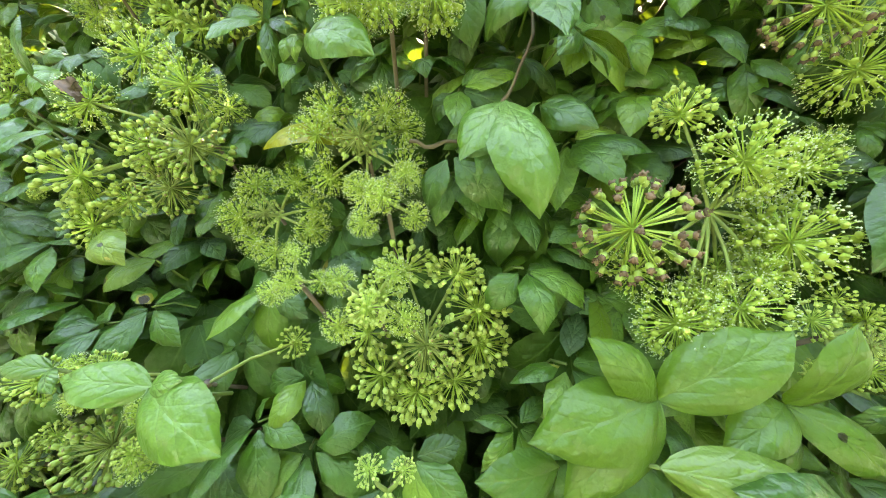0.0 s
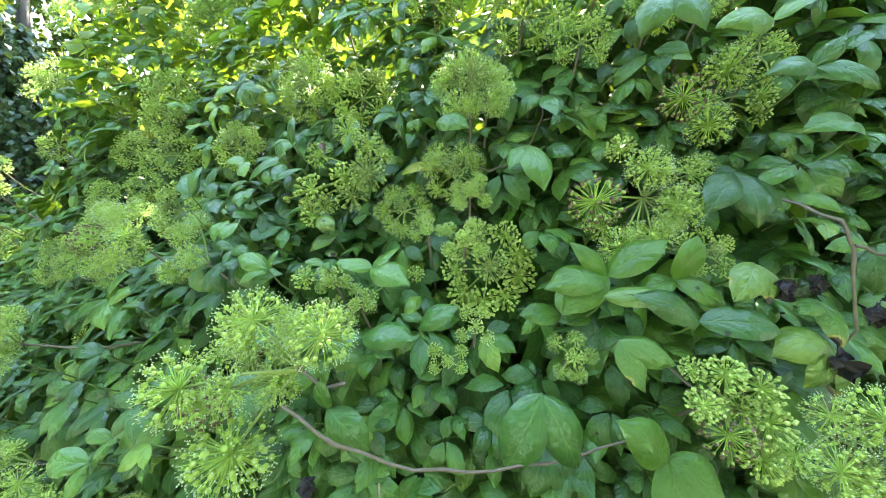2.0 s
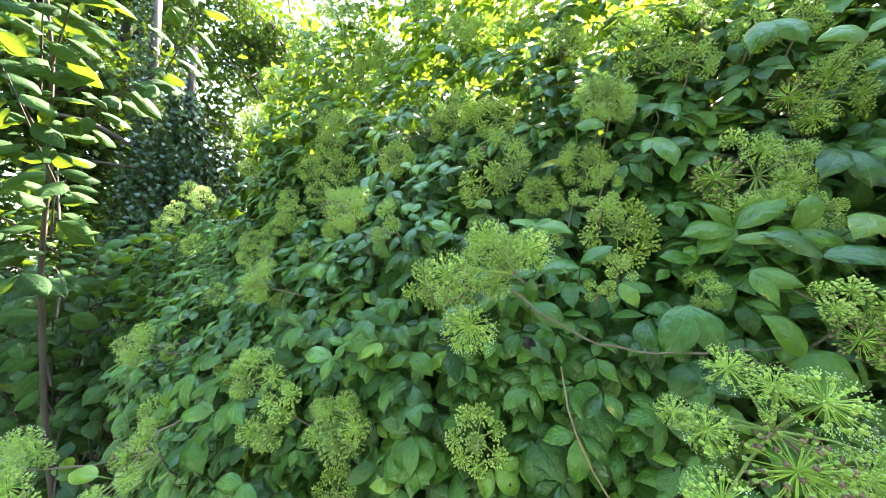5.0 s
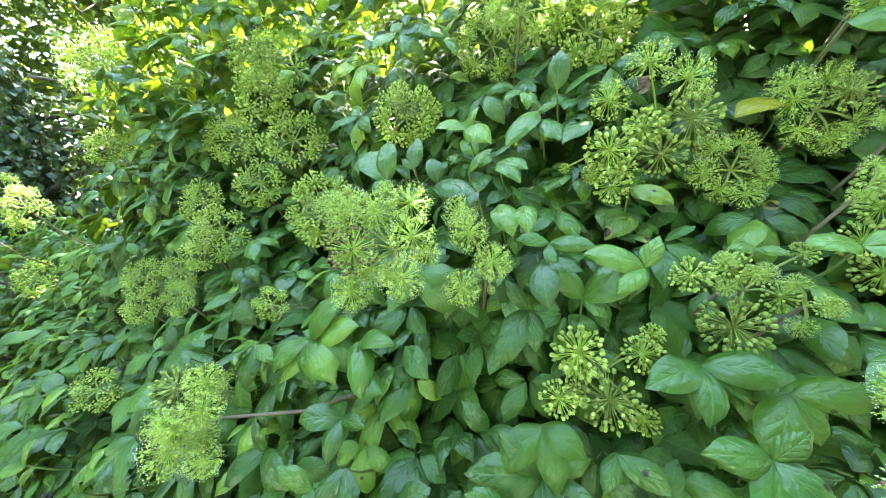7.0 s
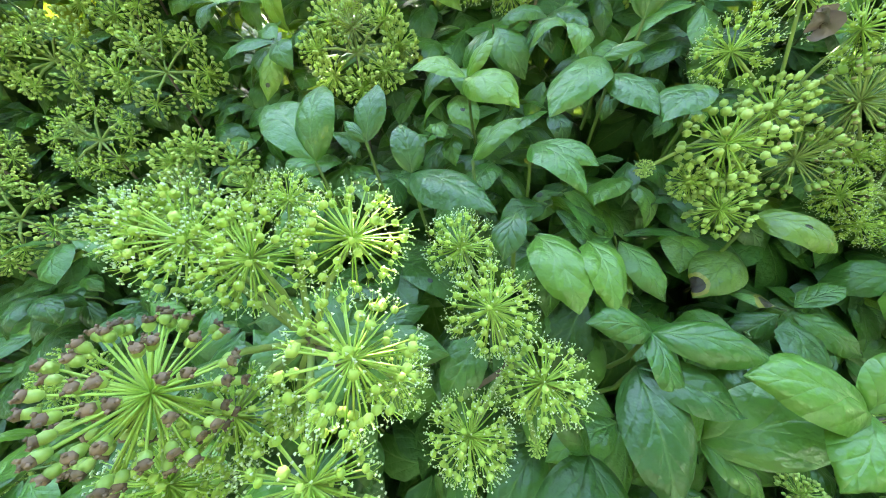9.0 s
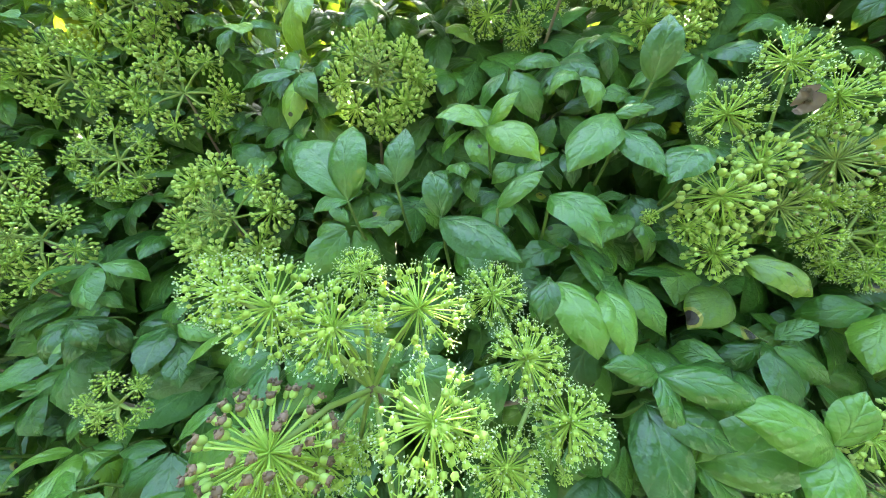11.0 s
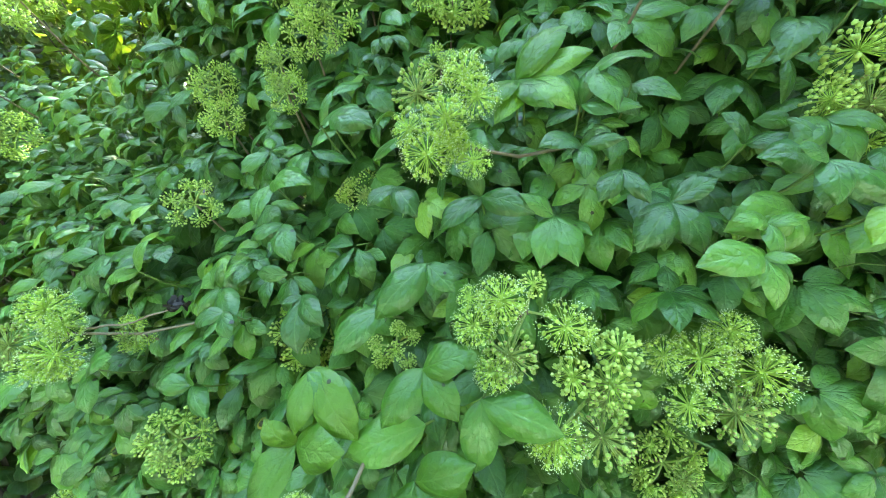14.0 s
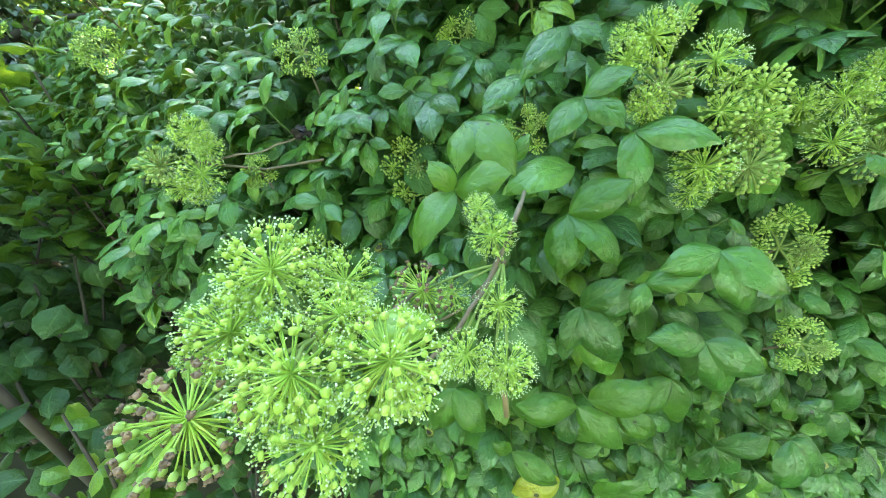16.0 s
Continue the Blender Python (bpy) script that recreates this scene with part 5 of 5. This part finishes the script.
def ivy_tree(x, y, height, girth, seed, wide=0.75, top=3.4):
    """A trunk wrapped in hanging strands of dark ivy."""
    r = random.Random(seed)
    tree = tagged(new("ivy_clad_tree"), "dark tree trunk hung with long strands of ivy", "tree", "ivy-clad trees")
    tree.location = (x, y, 0)
    s = Soup()
    tube(s, [(0, 0, -0.1), (0.02, 0, 1.2), (-0.04, 0.03, 2.8), (0.05, 0, height * 0.7), (0.1, 0.1, height)], [girth * 1.3, girth, girth * 0.9, girth * 0.75, girth * 0.5], 12)
    part("trunk", s.mesh("trunk", [TRUNK_BARK]), tree)
    for a, z0, ln in ((2.6, 0.42 * height, 0.25 * height), (0.3, 0.5 * height, 0.22 * height), (4.2, 0.55 * height, 0.2 * height), (1.4, 0.62 * height, 0.2 * height)):
        s = Soup()
        d = Vector((math.cos(a), math.sin(a), 0.35))
        tube(s, [(0, 0, z0), Vector((0, 0, z0)) + d * ln * 0.5 + Vector((0, 0, 0.1)), Vector((0, 0, z0)) + d * ln], [girth * 0.5, girth * 0.35, girth * 0.15], 8)
        part("limb", s.mesh("limb", [TRUNK_BARK]), tree)
    poses = []
    for k in range(230):
        a, q = r.uniform(0, 6.28), girth + abs(r.gauss(0, 0.5)) * wide
        px, py = q * math.cos(a), q * math.sin(a)
        z1 = top - 0.8 * (q / wide) ** 2 + r.uniform(-0.5, 0.3)
        if k < 34:
            q, z1 = girth + 0.03, height * r.uniform(0.6, 1.0)
            px, py = q * math.cos(a), q * math.sin(a)
        z0 = max(0.5, z1 - r.uniform(1.0, 2.6))
        z = z1
        while z > z0:
            turn = Matrix.Rotation(r.uniform(0, 6.28), 4, "Z") @ Matrix.Rotation(-1.1 + r.gauss(0, 0.25), 4, "X")
            poses.append((0, Matrix.Translation((px + r.gauss(0, 0.022), py + r.gauss(0, 0.022), z)) @ turn @ Matrix.Scale(r.uniform(0.7, 1.25), 4)))
            z -= 0.022
    tagged(part("ivy", joined_copies("ivy", [far_leaf(0.045, 0.042)], poses, [IVY_LEAF]), tree), kind="stuff")
    return tree


ivy_tree(-3.1, 2.65, 3.4, 0.06, 61, 0.55, 2.75)
ivy_tree(-3.62, 2.72, 4.2, 0.07, 62, 0.42, 2.45)
broad_tree(-4.3, 6.4, 8.5, 2.4, 0.13, 8000, 0.08, "tall broadleaved tree with dark bark, lit from behind", 71)
broad_tree(-6.6, 4.4, 8.0, 2.9, 0.20, 20000, 0.13, "large spreading tree with a dark limb", 72, bare=0.2)
broad_tree(-6.4, 2.2, 7.0, 2.6, 0.16, 17000, 0.13, "dense broadleaved tree with low branches", 78, bare=0.15)
broad_tree(-6.2, 0.2, 6.4, 2.5, 0.16, 10000, 0.10, "dense broadleaved tree with low branches", 79, bare=0.15)
broad_tree(-6.0, 7.8, 7.5, 3.0, 0.2, 13000, 0.15, "tall broadleaved tree against the bright sky", 77, bare=0.15)
# mostly hidden tree, placed and sized to keep sun off sapling and shelf
broad_tree(-1.7, 6.3, 6.8, 2.2, 0.14, 15000, 0.12, "broadleaved tree placed behind the shrub to shade its end", 73, bare=0.1)
broad_tree(1.4, 8.0, 6.0, 2.6, 0.16, 7000, 0.15, "sunlit broadleaved tree behind the shrub", 75, bare=0.1)
broad_tree(4.2, 5.4, 7.0, 2.6, 0.14, 6000, 0.15, "sunlit broadleaved tree behind the shrub", 76, bare=0.1)
# invented trees out of view, set to dim skylight on the shrub's front
for k, (tx, ty, th) in enumerate(((-5.2, -3.4, 7.4), (-2.0, -3.9, 8.0), (1.6, -3.8, 7.8), (4.8, -3.4, 7.6), (6.8, 0.5, 7.0))):
    broad_tree(tx, ty, th, 2.8, 0.17, 9500, 0.20, "unseen broadleaved tree added opposite the shrub to block skylight", 180 + k, bare=0.1)


def woods():
    """The far edge of the wood all round: leaf masses with an uneven top."""
    r = random.Random(66)
    poses = []
    for k in range(18000):
        a = r.uniform(0, 6.283)
        d = r.uniform(12, 17)
        # the unseen -y side is made taller to cut off low skylight
        top = 4.5 + 5.0 * max(0.0, -math.sin(a)) + 2.2 * noise.noise((math.cos(a) * 3, math.sin(a) * 3, 0.5)) + 1.2 * noise.noise((math.cos(a) * 9, math.sin(a) * 9, 2.5))
        z = top * r.random() ** 0.8
        poses.append((0, Matrix.Translation((d * math.cos(a), d * math.sin(a), z)) @ random_turn(r) @ Matrix.Scale(r.uniform(0.7, 1.4), 4)))
    ob = new("backdrop", joined_copies("backdrop", [far_leaf(0.40, 0.28)], poses, [TREE_LEAF]))
    tagged(ob, "distant edge of a leafy wood, raised where unseen to block skylight", "woods", kind="structure")


woods()


def sapling():
    """The young broadleaved tree beside the shrub, one branch reaching over it."""
    r = random.Random(81)
    tree = tagged(new("sapling"), "young tree with thin dark stem and broad drooping leaves", "tree")
    o = Vector((-1.74, 0.98, 0))
    tree.location = o
    s = Soup()
    tube(s, [(0.02, -0.04, -0.05), (0.03, -0.06, 0.7), (0.0, -0.03, 1.3), (0.02, 0.0, 1.7), (0.05, 0.02, 2.2), (0.06, 0.0, 2.8)], [0.013, 0.012, 0.010, 0.009, 0.007, 0.004], 8)
    part("stem", s.mesh("stem", [TRUNK_BARK]), tree)
    ways = [[(-1.10, 0.68, 1.70), (-0.97, 0.75, 1.87), (-0.82, 0.82, 1.98), (-0.73, 0.84, 2.13), (-0.65, 0.82, 2.30)],
            [(-1.10, 0.70, 1.95), (-0.98, 0.68, 2.08), (-0.85, 0.66, 2.30)], [(-1.12, 0.70, 1.40), (-1.22, 0.60, 1.55), (-1.32, 0.52, 1.70)],
            [(-1.10, 0.70, 1.60), (-1.02, 0.62, 1.72), (-0.98, 0.56, 1.86)], [(-1.10, 0.70, 1.50), (-1.25, 0.78, 1.66), (-1.38, 0.85, 1.75)],
            [(-1.10, 0.72, 2.10), (-1.2, 0.62, 2.25), (-1.30, 0.55, 2.45)], [(-1.10, 0.68, 1.2), (-1.2, 0.75, 1.3), (-1.33, 0.8, 1.35)], [(-1.09, 0.70, 2.2), (-1.02, 0.80, 2.4), (-0.92, 0.9, 2.6)],
            [(-1.10, 0.66, 1.0), (-1.2, 0.7, 1.08), (-1.3, 0.72, 1.1)], [(-1.10, 0.66, 0.8), (-1.2, 0.74, 0.86), (-1.32, 0.8, 0.88)],
            [(-1.12, 0.68, 1.75), (-1.05, 0.58, 1.90), (-0.95, 0.50, 2.05)], [(-1.10, 0.68, 1.45), (-1.04, 0.66, 1.56), (-0.98, 0.66, 1.62)], [(-1.11, 0.68, 1.85), (-1.05, 0.66, 2.0), (-0.98, 0.64, 2.2)], [(-1.12, 0.66, 1.30), (-1.06, 0.60, 1.36), (-1.02, 0.55, 1.38)]]
    leaves = [small_leaf(0.125, 0.088, 0.7, 6).mesh("leaf", [HANGING_LEAF]), small_leaf(0.105, 0.074, 0.4, 6).mesh("leaf", [HANGING_LEAF])]
    eye0 = Vector((0.32, 0.0, 1.46))
    for w in ways:
        pts = [eye0 + (Vector(p) - eye0) * 1.42 - o for p in w]
        s = Soup()
        tube(s, pts, [0.005 - 0.0035 * k / (len(pts) - 1) for k in range(len(pts))], 6)
        br = part("branch", s.mesh("branch", [TRUNK_BARK]), tree)
        k = 0
        for a, b in zip(pts, pts[1:]):
            n = max(2, int((b - a).length / 0.036))
            for j in range(n):
                p = a.lerp(b, (j + 0.5) / n)
                way = (b - a).normalized()
                side = way.cross(Vector((0, 0, 1))).normalized() * (1 if k % 2 else -1)
                d = (side * r.uniform(0.6, 1.1) + way * r.uniform(0.1, 0.8) + Vector((0, 0, r.uniform(-1.1, -0.1)))).normalized()
                up = (Vector((0.55, -0.45, 0.6)) + Vector((r.gauss(0, 0.35), r.gauss(0, 0.35), r.gauss(0, 0.2))))
                up = (up - d * up.dot(d)).normalized()
                m = Matrix((d.cross(up), d, up)).transposed().to_4x4()
                part("leaf", leaves[r.randrange(2)], br, Matrix.Translation(p + d * r.uniform(0.005, 0.05)) @ m @ Matrix.Scale(r.uniform(0.75, 1.25), 4))
                k += 1


sapling()


def heart_leaf(length):
    """A broad rounded leaf with a short point."""
    s = Soup()
    blade(s, Matrix(), length, length * 0.92, 0.2, 0.7, 0.5, 0.1, random.Random(4), 4, 1.4, 1.0)
    return s


def low_shrub(x, y, height, wide, leaves, size, label, seed, stems=9, leaf=None, name="low_shrub", hang=False, low=0.15):
    """Many thin stems from one root with broad leaves held flat."""
    r = random.Random(seed)
    bush = tagged(new(name), label, "shrub", "undergrowth shrubs" if name == "low_shrub" else "row of tall shrubs")
    bush.location = (x, y, 0)
    tips = []
    for k in range(stems):
        a = k * 2.4
        d = Vector((math.cos(a) * wide * r.uniform(0.3, 1), math.sin(a) * wide * r.uniform(0.3, 1), height * r.uniform(0.65, 1.05)))
        s = Soup()
        pts = [Vector((0, 0, -0.04)), d * 0.4 + Vector((0, 0, height * 0.12)), d]
        tube(s, pts, [0.009, 0.006, 0.003], 6)
        part("stem", s.mesh("stem", [TRUNK_BARK]), bush)
        tips.append(pts)
    poses = []
    for k in range(leaves):
        pts = tips[k % stems]
        u = r.uniform(low, 1.0) ** 0.7
        p = (pts[0].lerp(pts[1], u * 2) if u < 0.5 else pts[1].lerp(pts[2], u * 2 - 1)) + Vector((r.gauss(0, 0.13), r.gauss(0, 0.13), r.gauss(0, 0.08))) * (0.5 + wide)
        p.z = max(0.03, p.z)
        turn = random_turn(r, 0.8)
        if hang:
            turn = Matrix.Rotation(r.gauss(-2.2, 0.7), 4, "Z") @ Matrix.Rotation(r.gauss(-0.65, 0.55), 4, "X") @ Matrix.Rotation(r.gauss(0, 0.45), 4, "Y")
        poses.append((0, Matrix.Translation(p) @ turn @ Matrix.Scale(r.uniform(0.6, 1.25), 4)))
    tagged(part("leaves", joined_copies("leaves", [far_leaf(size, size * 0.6) if leaf == SHRUB_LEAF_SUNLIT else heart_leaf(size)], poses, [leaf or ROUND_LEAF]), bush), kind="stuff")
    return bush


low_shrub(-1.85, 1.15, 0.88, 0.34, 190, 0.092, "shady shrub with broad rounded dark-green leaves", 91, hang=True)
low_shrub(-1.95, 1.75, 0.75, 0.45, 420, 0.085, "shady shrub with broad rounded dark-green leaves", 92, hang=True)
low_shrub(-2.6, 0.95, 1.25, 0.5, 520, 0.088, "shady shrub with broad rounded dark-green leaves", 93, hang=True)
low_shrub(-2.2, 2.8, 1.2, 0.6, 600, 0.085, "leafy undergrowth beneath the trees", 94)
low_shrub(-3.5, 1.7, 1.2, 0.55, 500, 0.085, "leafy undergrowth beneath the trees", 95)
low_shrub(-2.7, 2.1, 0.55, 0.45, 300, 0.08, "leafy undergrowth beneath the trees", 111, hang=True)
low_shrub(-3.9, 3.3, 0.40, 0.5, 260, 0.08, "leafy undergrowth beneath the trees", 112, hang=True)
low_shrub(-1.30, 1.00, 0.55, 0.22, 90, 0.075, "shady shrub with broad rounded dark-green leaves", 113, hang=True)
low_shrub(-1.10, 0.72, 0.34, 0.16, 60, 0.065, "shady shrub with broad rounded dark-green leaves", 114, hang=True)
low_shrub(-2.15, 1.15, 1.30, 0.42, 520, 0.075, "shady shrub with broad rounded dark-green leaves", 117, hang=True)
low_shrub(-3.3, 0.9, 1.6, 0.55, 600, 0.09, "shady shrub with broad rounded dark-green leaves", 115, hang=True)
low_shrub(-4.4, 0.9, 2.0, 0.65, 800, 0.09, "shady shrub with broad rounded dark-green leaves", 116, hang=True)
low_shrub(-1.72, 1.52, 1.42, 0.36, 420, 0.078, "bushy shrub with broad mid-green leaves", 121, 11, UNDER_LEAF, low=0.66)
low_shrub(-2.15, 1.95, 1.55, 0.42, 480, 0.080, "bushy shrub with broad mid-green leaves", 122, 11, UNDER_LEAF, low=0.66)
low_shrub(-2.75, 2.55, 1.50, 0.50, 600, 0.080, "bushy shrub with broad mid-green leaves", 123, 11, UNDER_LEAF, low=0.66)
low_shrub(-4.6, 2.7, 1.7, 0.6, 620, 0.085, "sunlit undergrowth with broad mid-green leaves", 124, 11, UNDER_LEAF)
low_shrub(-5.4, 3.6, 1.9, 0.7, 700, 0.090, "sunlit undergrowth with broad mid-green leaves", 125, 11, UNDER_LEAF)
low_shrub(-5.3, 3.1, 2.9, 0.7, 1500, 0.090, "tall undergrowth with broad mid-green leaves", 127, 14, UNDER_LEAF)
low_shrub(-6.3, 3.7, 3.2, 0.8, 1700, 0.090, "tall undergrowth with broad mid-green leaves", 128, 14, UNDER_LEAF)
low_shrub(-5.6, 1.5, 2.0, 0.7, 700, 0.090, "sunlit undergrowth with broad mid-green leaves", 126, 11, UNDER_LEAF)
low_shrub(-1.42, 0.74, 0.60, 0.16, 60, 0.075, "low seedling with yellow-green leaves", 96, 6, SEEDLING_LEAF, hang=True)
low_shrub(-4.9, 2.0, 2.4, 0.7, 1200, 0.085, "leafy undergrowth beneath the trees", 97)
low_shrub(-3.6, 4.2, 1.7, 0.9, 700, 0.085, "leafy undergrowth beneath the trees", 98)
# mostly hidden row, added to and raised to keep sun off the mound's face
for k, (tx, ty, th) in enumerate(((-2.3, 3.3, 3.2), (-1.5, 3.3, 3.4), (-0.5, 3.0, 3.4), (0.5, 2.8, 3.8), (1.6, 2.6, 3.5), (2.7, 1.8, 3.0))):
    low_shrub(tx, ty, th, 0.75, 2600, 0.12, "tall shrub behind the aralia, sunlit yellow-green put into its leaf colour", 300 + k, 14, SHRUB_LEAF_SUNLIT, "tall_shrub")


def pale_path():
    """A strip of light paving beyond the undergrowth."""
    s = Soup()
    n = 24
    verts = []
    for k in range(n + 1):
        u = k / n
        x, y = -9.5 + 6.0 * u, 3.5 + 3.8 * u + 0.3 * math.sin(u * 4)
        for o, z in ((0.0, -0.05), (0.0, 0.05), (0.55, 0.06), (1.1, 0.05), (1.1, -0.05)):
            verts.append((x - o * 0.5, y + o * 0.85, z))
    s.add(verts, [(k * 5 + j, k * 5 + j + 1, k * 5 + j + 6, k * 5 + j + 5) for k in range(n) for j in range(4)])
    return tagged(new("path", s.mesh("path", [PAVING], False)), "pale paved path in sunlight beyond the undergrowth", "path", kind="structure")


pale_path()
